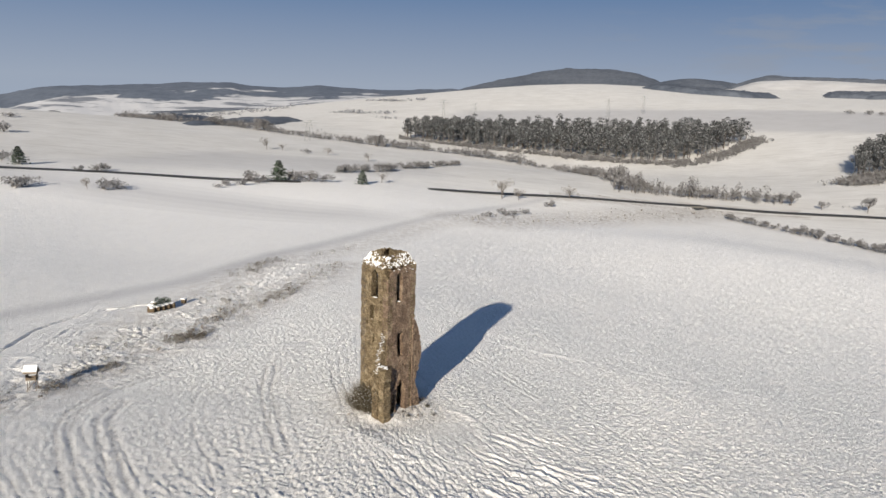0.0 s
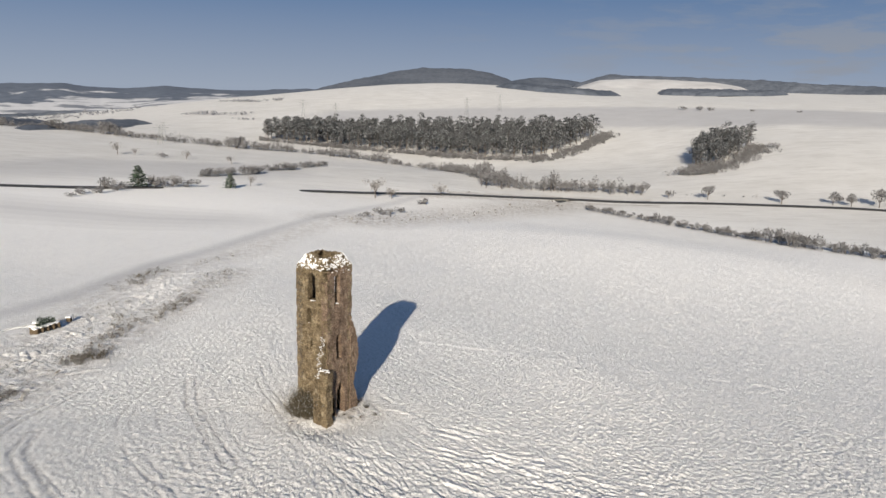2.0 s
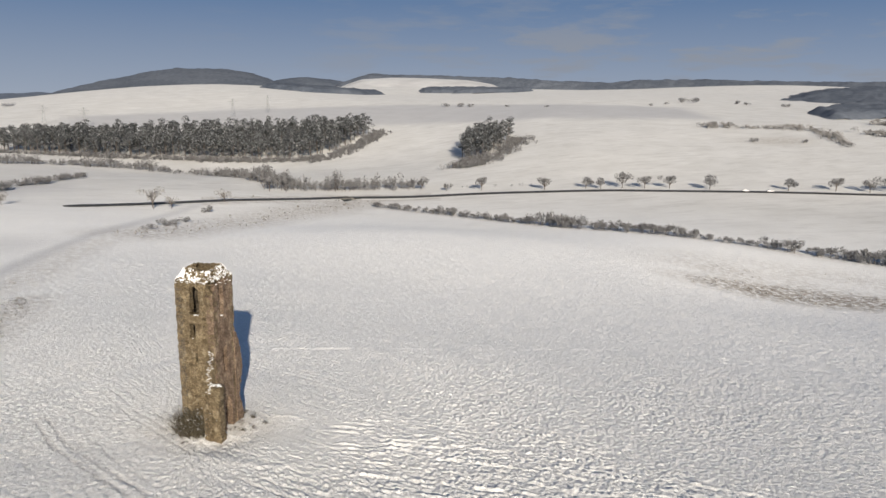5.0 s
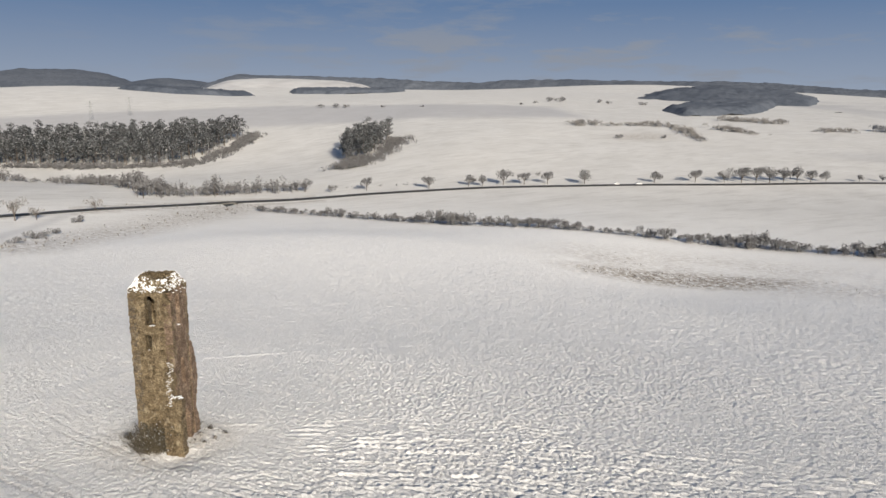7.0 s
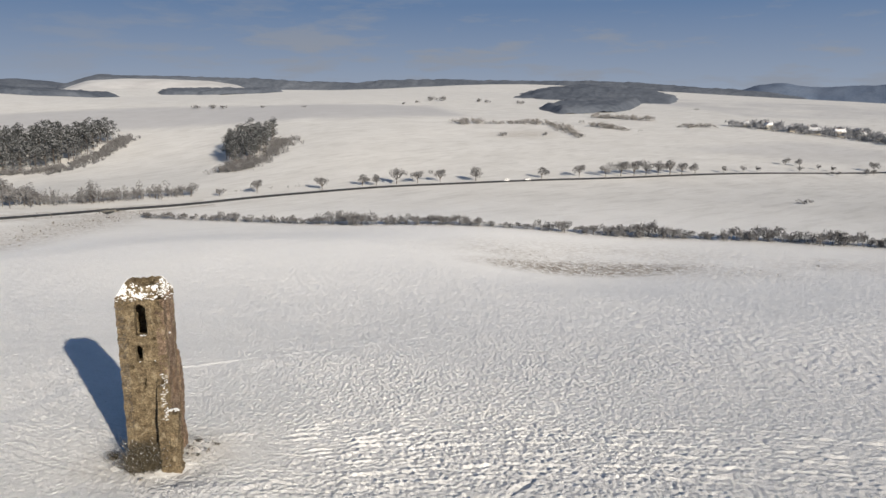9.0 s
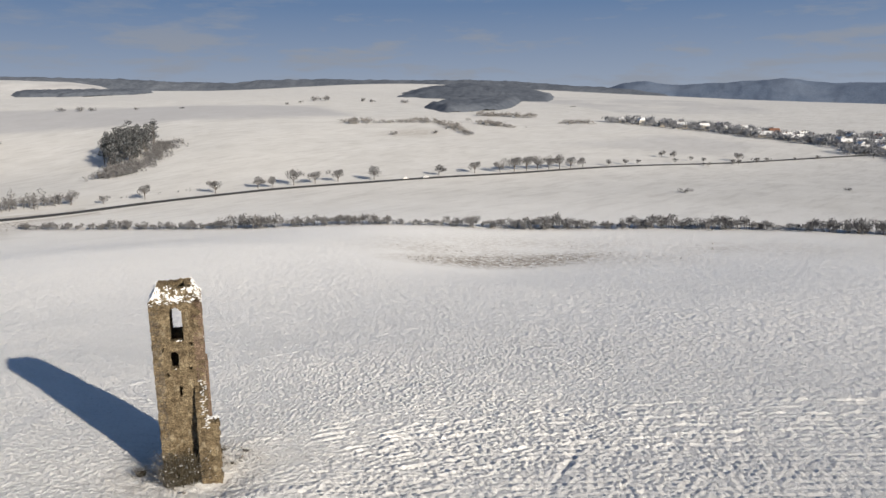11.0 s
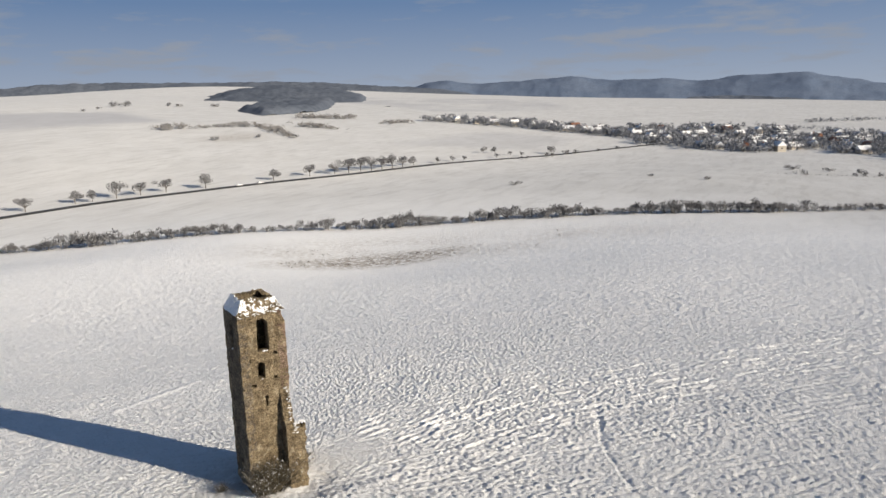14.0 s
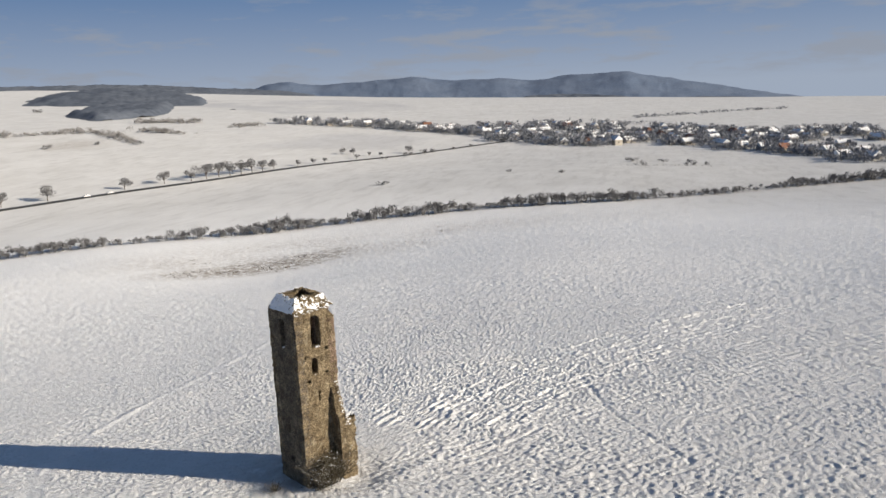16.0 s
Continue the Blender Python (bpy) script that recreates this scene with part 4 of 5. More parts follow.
ROADSIDE = [(140, 394, 7.6), (153, 381, 4.6), (175, 374, 8.4), (212, 356, 7.9), (239, 350, 7.5), (247, 345, 7.2), (260, 340, 10.0), (273, 334, 7.8), (287, 327, 8.3), (308, 314, 9.2),
            (352, 294, 7.6), (380, 284, 8.1), (397, 274, 7.9), (408, 269, 10.5), (418, 265, 10.6), (427, 261, 10.7), (436, 257, 10.3), (445, 253, 10.4), (454, 249, 8.4), (465, 245, 7.4)]
ROADSIDE_FAR = [(489, 236, 5.6), (506, 230, 5.4), (518, 225, 5.2), (580, 234, 6.8), (586, 225, 7.2), (557, 211, 4.8), (585, 209, 5.0), (587, 199, 5.3), (567, 190, 3.4), (567, 186, 4.1),
                (598, 178, 5.3), (623, 182, 8.5), (602, 174, 5.0), (622, 166, 6.2), (636, 162, 5.2), (668, 148, 3.9), (694, 136, 4.0)]
round_trees = [tree("roadside_tree", "round", 620, 0.034, TWIG, 10 + k, "bare round-crowned roadside tree dusted with frost", "tree") for k in range(4)]
plant(round_trees, [(x, y, h * 1.12) for x, y, h in ROADSIDE], 1, "trees along the road", 1.1)
plant(round_trees, ROADSIDE_FAR, 2, "trees along the road", 1.1)
retire(round_trees)
PALE = [(-81, 282, 5.7), (-22, 295, 11.0), (-14, 299, 6.5), (11, 325, 8.1), (-160, 169, 4.8), (-212, 434, 9.5), (-200, 434, 5.6), (-163, 429, 6.2), (-127, 410, 6.2), (-117, 251, 5.9), (-114, 257, 4.9), (-112, 265, 4.7)]
pale_trees = [tree("bare_tree", "round", 420, 0.030, PALE_TWIG, 20 + k, "leafless tree with pale frosted twigs in the snow", "tree") for k in range(3)]
plant(pale_trees, PALE, 3, "bare trees in the valley", 1.0)
retire(pale_trees)
CONIFERS = [(-120, 247, 8.0), (-86, 266, 5.7), (-241, 229, 7.1)]
firs = [tree("spruce", "conifer", 620, 0.045, GREEN, 30 + k, "dark green spruce standing alone in the snow", "tree") for k in range(2)]
plant(firs, [(x, y, h * 1.15) for x, y, h in CONIFERS], 4, "lone spruces", 2.1)
retire(firs)
BUSHES = [(-114, 310, 3.4), (-109, 316, 4.1), (-104, 328, 4.2), (-99, 339, 4.6), (-96, 349, 4.1), (-93, 376, 3.6), (-88, 386, 4.4), (-85, 394, 4.1), (-81, 419, 3.9), (-77, 433, 3.6), (-74, 448, 3.3),
          (-181, 159, 4.0), (-155, 172, 3.5), (-194, 221, 3.1), (-201, 217, 2.2), (-129, 214, 2.2), (-126, 221, 2.8), (-130, 237, 4.0), (-122, 231, 2.6), (-129, 207, 1.5), (-381, 375, 6.1), (-473, 486, 3.5),
          (-260, 240, 3.9), (-179, 431, 2.9), (-20, 222, 2.0), (-14, 238, 2.8), (-11, 247, 2.1), (1, 292, 3.0), (-7, 257, 2.2)]
HILL_BUSHES = [(334, 911, 5.4), (348, 893, 6.3), (358, 883, 5.3), (396, 841, 3.5), (435, 802, 3.0), (612, 827, 4.1), (656, 854, 4.3), (712, 890, 9.0), (738, 897, 9.2), (807, 882, 7.1), (807, 856, 5.8),
               (842, 815, 6.9), (472, 462, 4.7), (514, 447, 4.1), (535, 420, 4.8), (397, 132, 3.5), (455, 20, 3.0), (470, 60, 2.4), (560, -28, 4.5), (555, -52, 3.5), (548, -72, 4.0)]
shrubs = [tree("shrub", "bush", 380, 0.055, TWIG, 40 + k, "leafless rounded shrub with frost on its twigs", "shrub") for k in range(4)]
plant(shrubs, [(x, y, h * 1.35) for x, y, h in BUSHES], 5, "shrubs in the valley", 1.4)
plant(shrubs, [(x + dx, y + dy, h * 1.1) for k, (x, y, h) in enumerate(BUSHES[:14]) for dx, dy in ((2.2 - k % 3, 4.5),)], 25, "shrubs in the valley", 1.4)
plant(shrubs, [(-114, 250, 5.5), (-108, 254, 6.0), (-103, 258, 4.6), (-124, 240, 3.4)], 26, "shrubs in the valley", 1.3)
plant(shrubs, HILL_BUSHES, 6, "shrubs on the hillside", 1.5)
retire(shrubs)


def thicket(name, places, kinds, material, seed, label, category, size=0.05):
    """Trees or shrubs nobody would count, as one mesh: places are (x, y, height), kinds the crown shapes."""
    rng = np.random.default_rng(seed)
    models = [crown_points(rng, n, kind) for kind, n in kinds for _ in range(3)]
    pts, sizes, bm = [], [], bmesh.new()
    zs = land(np.array([p[0] for p in places]), np.array([p[1] for p in places]))
    for (x, y, h), z in zip(places, zs):
        c = models[rng.integers(len(models))]
        a, w = rng.uniform(0, 6.3), rng.uniform(0.85, 1.2)
        pts.append(np.stack([x + h * w * (c[:, 0] * math.cos(a) - c[:, 1] * math.sin(a)), y + h * w * (c[:, 0] * math.sin(a) + c[:, 1] * math.cos(a)), z + h * c[:, 2] * rng.uniform(0.9, 1.05)], -1))
        sizes.append(np.full(len(c), h * size) * rng.uniform(0.6, 1.3, len(c)))
        limb(bm, (x, y, z - 0.3), (x, y, z + h * 0.7), 0.014 * h + 0.03, 0.006 * h, 4)
    thing = new(name)
    tagged(thing, label, category, kind="stuff")
    crowns = new("crowns", flakes_mesh("crowns", np.concatenate(pts), np.concatenate(sizes), material, rng, *((1.6,) if kinds[0][0] == "pine" else (2.6, 0.9, 0.6))))
    crowns.parent = thing
    tagged(part("trunks", bm, BARK, thing), kind="stuff")
    tagged(crowns, kind="stuff")
    return thing


def along(line, step, spread, low, high, seed, gaps=0.0):
    """Places for shrubs along a line, with clumps, taller ones and gaps."""
    rng, out = np.random.default_rng(seed), []
    for x, y in smooth(line, step):
        n = float(waves(np.array(x), np.array(y), 22, seed, 2))
        if n < -1 + gaps or rng.uniform() < 0.12:
            continue
        h = low + (high - low) * np.clip(0.45 + 0.6 * n + rng.normal(0, 0.18), 0, 1) ** 1.5
        out.append((x + rng.normal(0, spread), y + rng.normal(0, spread), float(h)))
    return out


def within(outline, spacing, low, high, seed):
    """Places on an uneven grid inside an outline."""
    rng = np.random.default_rng(seed)
    p = np.array(outline, float)
    gx, gy = np.meshgrid(np.arange(p[:, 0].min(), p[:, 0].max(), spacing), np.arange(p[:, 1].min(), p[:, 1].max(), spacing))
    gx, gy = (gx + rng.uniform(-0.42, 0.42, gx.shape) * spacing).ravel(), (gy + rng.uniform(-0.42, 0.42, gy.shape) * spacing).ravel()
    ok = inside(gx, gy, outline)
    return [(float(x), float(y), float(low + (high - low) * np.clip(rng.normal(0.5, 0.28), 0, 1))) for x, y in zip(gx[ok], gy[ok])]


thicket("hedgerow", along(STREAM, 0.75, 1.7, 2.0, 7.4, 51, 0.35), [("bush", 120), ("round", 120)], TWIG, 1, "leafless frosted hedgerow along the snowy stream", "hedgerow", 0.062)
thicket("hedgerow", along(BROOK, 0.8, 4.5, 3.5, 12.5, 52, 0.3), [("bush", 60), ("round", 65)], TWIG, 2, "leafless frosted hedgerow along the brook", "hedgerow", 0.06)
ROADBUSH = [(36, 392), (60, 398), (96, 402), (119, 402), (140, 400)]
thicket("hedgerow", along(ROADBUSH, 0.6, 4.0, 5.0, 14.0, 53) + along([(150, 392), (185, 382), (215, 370)], 4, 1.5, 1.5, 4, 54), [("round", 80), ("bush", 50), ("tall", 60)], TWIG, 3, "clump of bare frosted trees behind the road", "thicket", 0.05)
SCRUBS = ([(486, 556), (500, 550), (513, 540)], [(523, 539), (545, 531), (562, 525), (580, 521), (588, 505), (575, 480), (560, 455), (543, 424)], [(622, 482), (632, 462), (634, 430)], [(719, 555), (744, 546), (750, 522), (770, 503)], [(730, 434), (757, 429), (773, 421)])
scrub_places = [p for k, line in enumerate(SCRUBS) for p in along(line, 0.9, 5.0, 3.0, 8.5, 60 + k)]
HEDGES = ([(1116, -29), (1157, -78), (1282, -186), (1388, -306)], [(983, -247), (932, -281), (874, -309)], [(-372, 1025), (-300, 969), (-258, 972)], [(-420, 1358), (-330, 1243), (-270, 1230)], [(-258, 898), (-237, 895)], [(-490, 475), (-470, 500)])
hedge_places = [p for k, line in enumerate(HEDGES) for p in along(line, 3.0, 5.0, 3.0, 8.0, 80 + k)]
thicket("field_hedges", hedge_places, [("bush", 40)], HAZY_TWIG, 21, "frosted hedges between the far snowy fields", "hedge", 0.10)
FIELD_BUSHES = [(519, -34, 5.0), (527, -68, 3.5), (528, -74, 4.5), (529, -82, 4.0)]
thicket("field_bushes", FIELD_BUSHES + along([(517, -1), (519, -34), (527, -68), (517, -90)], 2.5, 0.6, 0.3, 1.0, 88), [("bush", 120)], TWIG, 22, "bare bushes along a field margin", "bushes", 0.08)
VALLEY_TOWN = along([(-1277, 1827), (-1060, 1700), (-977, 1545), (-860, 1480), (-737, 1424), (-706, 1501), (-850, 1700), (-1021, 1912)], 5.0, 45.0, 3.0, 9.0, 89)
thicket("valley_trees", VALLEY_TOWN, [("bush", 24)], HAZY_TWIG, 23, "frosted trees round the far valley village", "trees", 0.16)
thicket("hillside_scrub", scrub_places, [("bush", 45)], PALE_TWIG, 4, "frosted grey scrub on the snowy hillside", "scrub", 0.09)

WOOD_A = [(-176, 690), (-103, 668), (-28, 660), (42, 638), (95, 622), (130, 652), (185, 722), (137, 745), (57, 768), (-37, 773), (-123, 775), (-170, 765)]
WOOD_B = [(208, 490), (228, 494), (250, 520), (284, 566), (266, 592), (235, 567), (214, 530)]
thicket("pine_wood", within(WOOD_A, 8.6, 18, 26, 5), [("pine", 400)], NEEDLES, 5, "dense wood of snow-dusted pines on the hillside", "wood", 0.024)
thicket("pine_grove", within(WOOD_B, 7.2, 16, 25, 6), [("pine", 360)], NEEDLES, 6, "small grove of snow-dusted pines", "wood", 0.024)
FRINGE_A = [(-180, 690), (-104, 667), (-28, 659), (42, 637), (92, 619), (110, 622), (134, 646), (190, 719)]
FRINGE_B = [(214, 500), (190, 473), (208, 463), (240, 497), (284, 547), (280, 562)]
thicket("wood_edge_shrubs", along(FRINGE_A, 0.7, 3.0, 3.0, 7.5, 71) + along([(95, 606), (114, 614), (140, 640), (196, 718)], 0.7, 3.5, 2.5, 6.0, 75), [("bush", 60)], TWIG, 7, "frosted shrubs at the edge of the pine wood", "shrubs", 0.09)
thicket("wood_edge_shrubs", along(FRINGE_B, 0.6, 6.0, 3.0, 7.0, 72) + within([(190, 473), (208, 463), (232, 482), (226, 505), (206, 500)], 3.2, 3, 6, 73) + within([(240, 495), (285, 545), (281, 562), (270, 552)], 3.2, 3, 6, 74), [("bush", 40)], TWIG, 8, "frosted shrubs round the pine grove", "shrubs", 0.09)

# ---- far hills and woods ----
def ridge(name, radius, profile, depth, foot, material, seed, rough_size, rough_high, label, category, kind, step=0.12, power=1.3):
    """A hill with its crest at that distance; profile is (bearing, height of the crest)."""
    az = np.arange(profile[0][0], profile[-1][0] + step, step)
    crest = np.interp(az, [p[0] for p in profile], [p[1] for p in profile])
    for _ in range(6):
        crest = np.concatenate([crest[:1], (crest[:-2] + 2 * crest[1:-1] + crest[2:]) / 4, crest[-1:]])
    ends = np.clip(np.minimum(az - az[0], az[-1] - az) / 1.2, 0, 1) ** 0.7
    t = np.concatenate([np.linspace(-1, 0, 26), np.linspace(0, 0.8, 8)[1:]])
    tt, aa = np.meshgrid(t, az, indexing='ij')
    r = radius + tt * depth
    x, y = r * np.sin(np.radians(aa)), r * np.cos(np.radians(aa))
    low = land(x, y) - foot + (waves(x, y, 80, seed + 9, 3) * 5 - 2 if foot < 6 else 0)
    shape = np.where(tt < 0, np.sin((tt + 1) * math.pi / 2) ** power, np.cos(tt * math.pi / 2))
    n = waves(x, y, rough_size, seed, 4) * rough_high
    gully = waves(x, y, rough_size * 9, seed + 3, 3) * rough_high * 2.2 * np.sin(np.clip(-tt, 0, 1) * math.pi)
    z = low + (np.maximum(crest - foot * 0.2, low) - low) * shape * ends + (n + gully) * np.clip(shape * 3, 0, 1) - (1 - ends) * 15
    m, k = len(t), len(az)
    verts = np.stack([x, y, z], -1).reshape(-1, 3)
    i, j = np.meshgrid(np.arange(m - 1), np.arange(k - 1), indexing='ij')
    quads = np.stack([i * k + j, i * k + j + 1, (i + 1) * k + j + 1, (i + 1) * k + j], -1).reshape(-1, 4)
    me = mesh_from(name, verts.tolist(), quads.tolist(), material, True)
    me.attributes.new("slope", 'FLOAT', 'POINT').data.foreach_set("value", np.clip(tt + 1, 0, 1).astype(np.float32).ravel())
    return tagged(new(name, me), label, category, kind=kind)


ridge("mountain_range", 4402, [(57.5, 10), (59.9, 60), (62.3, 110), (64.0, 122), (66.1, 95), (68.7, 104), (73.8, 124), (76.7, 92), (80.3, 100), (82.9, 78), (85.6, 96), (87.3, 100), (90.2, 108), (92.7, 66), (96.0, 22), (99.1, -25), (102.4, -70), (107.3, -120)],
      900, 40, RANGE, 3, 90, 9, "wooded mountain range on the horizon, tinted with blue haze", "mountains", "structure")
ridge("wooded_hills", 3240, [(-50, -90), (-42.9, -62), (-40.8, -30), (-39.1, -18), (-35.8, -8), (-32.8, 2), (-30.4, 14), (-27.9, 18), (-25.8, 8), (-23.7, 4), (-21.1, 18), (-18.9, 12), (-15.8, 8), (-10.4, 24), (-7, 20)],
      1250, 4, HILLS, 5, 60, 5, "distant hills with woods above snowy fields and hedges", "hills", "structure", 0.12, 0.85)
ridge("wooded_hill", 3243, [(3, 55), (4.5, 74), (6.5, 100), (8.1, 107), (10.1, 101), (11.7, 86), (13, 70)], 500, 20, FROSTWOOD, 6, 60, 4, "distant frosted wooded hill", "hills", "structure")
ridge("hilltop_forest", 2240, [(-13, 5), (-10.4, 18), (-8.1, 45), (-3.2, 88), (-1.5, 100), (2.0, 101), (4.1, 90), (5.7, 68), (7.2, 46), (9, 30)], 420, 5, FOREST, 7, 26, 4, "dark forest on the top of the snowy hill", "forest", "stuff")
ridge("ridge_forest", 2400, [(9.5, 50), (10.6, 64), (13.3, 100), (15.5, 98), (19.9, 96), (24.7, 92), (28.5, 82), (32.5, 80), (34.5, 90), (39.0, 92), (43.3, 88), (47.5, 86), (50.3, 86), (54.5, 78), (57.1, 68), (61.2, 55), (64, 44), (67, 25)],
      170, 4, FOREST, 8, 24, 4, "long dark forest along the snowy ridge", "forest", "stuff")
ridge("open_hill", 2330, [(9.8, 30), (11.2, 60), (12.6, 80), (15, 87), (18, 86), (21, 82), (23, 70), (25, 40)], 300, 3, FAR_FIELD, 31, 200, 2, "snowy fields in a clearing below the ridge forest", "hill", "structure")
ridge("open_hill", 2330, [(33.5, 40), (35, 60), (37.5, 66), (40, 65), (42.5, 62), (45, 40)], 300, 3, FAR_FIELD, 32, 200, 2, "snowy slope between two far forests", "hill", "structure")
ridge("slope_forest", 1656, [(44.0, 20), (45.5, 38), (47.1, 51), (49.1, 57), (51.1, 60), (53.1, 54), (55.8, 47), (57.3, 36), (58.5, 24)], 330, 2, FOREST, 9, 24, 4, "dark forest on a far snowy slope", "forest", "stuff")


def canopy(name, outline, high, material, seed, label):
    """A far wood as an uneven roof of crowns over the land inside an outline."""
    p = np.array(outline, float)
    step = 5.0
    gx, gy = np.meshgrid(np.arange(p[:, 0].min() - step, p[:, 0].max() + step, step), np.arange(p[:, 1].min() - step, p[:, 1].max() + step, step), indexing='ij')
    wob = waves(gx, gy, 40, seed, 4, 0.65) * 22
    ok = inside(gx + wob, gy + wob, outline)
    soft = ok.astype(float)
    for _ in range(3):
        soft = (soft + np.roll(soft, 1, 0) + np.roll(soft, -1, 0) + np.roll(soft, 1, 1) + np.roll(soft, -1, 1)) / 5
    z = land(gx, gy) - 1.5 + (high + 1.5) * soft * (0.80 + 0.28 * waves(gx, gy, 13, seed + 1, 3, 0.7))
    k = gx.shape[1]
    verts = np.stack([gx, gy, z], -1).reshape(-1, 3)
    quads = []
    for i in range(gx.shape[0] - 1):
        for j in range(k - 1):
            if soft[i:i + 2, j:j + 2].max() > 0.05:
                quads.append((i * k + j, (i + 1) * k + j, (i + 1) * k + j + 1, i * k + j + 1))
    return tagged(new(name, mesh_from(name, verts.tolist(), quads, material, True)), label, "forest", kind="stuff")


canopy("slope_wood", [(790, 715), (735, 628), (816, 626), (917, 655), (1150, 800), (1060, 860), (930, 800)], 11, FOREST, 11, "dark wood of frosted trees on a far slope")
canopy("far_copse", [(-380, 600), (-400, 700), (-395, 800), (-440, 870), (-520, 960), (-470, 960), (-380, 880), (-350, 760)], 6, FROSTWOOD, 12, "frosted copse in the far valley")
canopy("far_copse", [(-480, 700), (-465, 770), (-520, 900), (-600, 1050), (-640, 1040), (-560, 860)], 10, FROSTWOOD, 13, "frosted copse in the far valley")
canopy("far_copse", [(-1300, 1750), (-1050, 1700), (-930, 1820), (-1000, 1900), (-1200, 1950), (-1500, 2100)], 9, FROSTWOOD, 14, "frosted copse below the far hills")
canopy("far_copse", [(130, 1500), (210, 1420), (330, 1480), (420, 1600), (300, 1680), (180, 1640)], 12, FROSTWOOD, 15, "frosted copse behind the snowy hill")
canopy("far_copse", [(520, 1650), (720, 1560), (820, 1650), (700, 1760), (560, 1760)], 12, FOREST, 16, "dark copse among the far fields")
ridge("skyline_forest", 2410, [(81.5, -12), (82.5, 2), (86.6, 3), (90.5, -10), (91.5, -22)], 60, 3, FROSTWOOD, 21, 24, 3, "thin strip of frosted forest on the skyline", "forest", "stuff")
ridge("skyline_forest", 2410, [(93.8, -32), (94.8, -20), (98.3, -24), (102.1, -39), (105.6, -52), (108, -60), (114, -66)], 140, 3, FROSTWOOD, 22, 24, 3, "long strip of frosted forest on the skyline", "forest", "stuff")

# ---- road, bridge, cars ----
def road_mesh():
    line = smooth(ROAD, 5)
    z = land(line[:, 0], line[:, 1])
    for _ in range(30):
        z = np.concatenate([z[:1], (z[:-2] + z[1:-1] + z[2:]) / 3, z[-1:]])
    d = np.gradient(line, axis=0)
    d /= np.hypot(d[:, 0], d[:, 1])[:, None]
    side = np.stack([d[:, 1], -d[:, 0]], -1)
    drift = np.clip(1 - np.abs(line[:, 0] + 84) / 30, 0, 0.4) * 2.5
    return line, z + 0.45 - 1.3 * drift, side


ROAD_LINE, ROAD_Z, ROAD_SIDE = road_mesh()


def strip(name, offsets, material, gap=0.0):
    """A ribbon along the road: offsets are (across, up from the crown)."""
    verts, faces, n = [], [], len(offsets)
    for p, z, s in zip(ROAD_LINE, ROAD_Z, ROAD_SIDE):
        for o, up in offsets:
            x, y = p + s * o
            verts.append((x, y, z + up if up > -5 else min(z - 0.3, stand(x, y) - 0.4)))
    for i in range(len(ROAD_LINE) - 1):
        if gap and math.hypot(ROAD_LINE[i][0] - 82, ROAD_LINE[i][1] - 368) < gap:
            continue
        for k in range(n - 1):
            a = i * n + k
            faces.append((a, a + 1, a + n + 1, a + n))
    return mesh_from(name, verts, faces, material)


tagged(new("road", strip("road", [(-3.8, -0.5), (-2.8, 0.0), (0, 0.07), (2.8, 0.0), (3.8, -0.5)], ASPHALT)), "cleared dark asphalt country road between snow banks", "road", kind="structure")
tagged(new("road_bank", strip("road_bank", [(-9, -9), (-3.8, -0.52), (3.8, -0.52), (9, -9)], BANK, 6.0)), "snowy embankment of the country road", "road bank", kind="structure")


def box(bm, x, y, z, dx, dy, dz, m=None):
    """A box with its middle at x, y, z, its edges a little broken."""
    at = Matrix.Translation((x, y, z)) @ Matrix.Diagonal((dx, dy, dz, 1))
    got = bmesh.ops.create_cube(bm, size=1, matrix=(m or Matrix()) @ at)
    edges = {e for v in got["verts"] for e in v.link_edges}
    bmesh.ops.bevel(bm, geom=list(edges), offset=min(dx, dy, dz) * 0.08, segments=1, affect='EDGES')


def shaped(name, boxes, material, parent, label=""):
    bm = bmesh.new()
    for b in boxes:
        box(bm, *b)
    return part(name, bm, material, parent, label)


k_bridge = int(np.argmin(np.hypot(ROAD_LINE[:, 0] - 83, ROAD_LINE[:, 1] - 369)))
bridge = new("road_bridge")
tagged(bridge, "small concrete road bridge over the stream", "bridge")
side = ROAD_SIDE[k_bridge]
bridge.matrix_world = Matrix.Translation((*ROAD_LINE[k_bridge], ROAD_Z[k_bridge])) @ Matrix.Rotation(math.atan2(side[1], side[0]) + math.pi / 2, 4, 'Z')
shaped("deck", [(0, 0, -0.70, 12, 7.0, 0.5)], CONCRETE, bridge)
for y in (-3.5, 3.5):
    shaped("parapet", [(0, y, -0.12, 9, 0.2, 0.3)], CONCRETE, bridge, "concrete parapet capped with snow")
for x in (-6.2, 6.2):
    shaped("abutment", [(x, 0, -2.2, 1.4, 6.8, 2.6)], CONCRETE, bridge)
for y in (-3.95, 3.95):
    shaped("headwall", [(0, y, -0.55, 9.0, 0.4, 0.25), (-3.9, y, -1.5, 1.2, 0.5, 2.0), (3.9, y, -1.5, 1.2, 0.5, 2.0)], CONCRETE, bridge)
    # near-black panel across the passage, painting the shade under the deck
    shaped("opening", [(0, y, -1.5, 6.7, 0.3, 1.8)], GLASS, bridge, "dark panel in place of the shade under the deck")


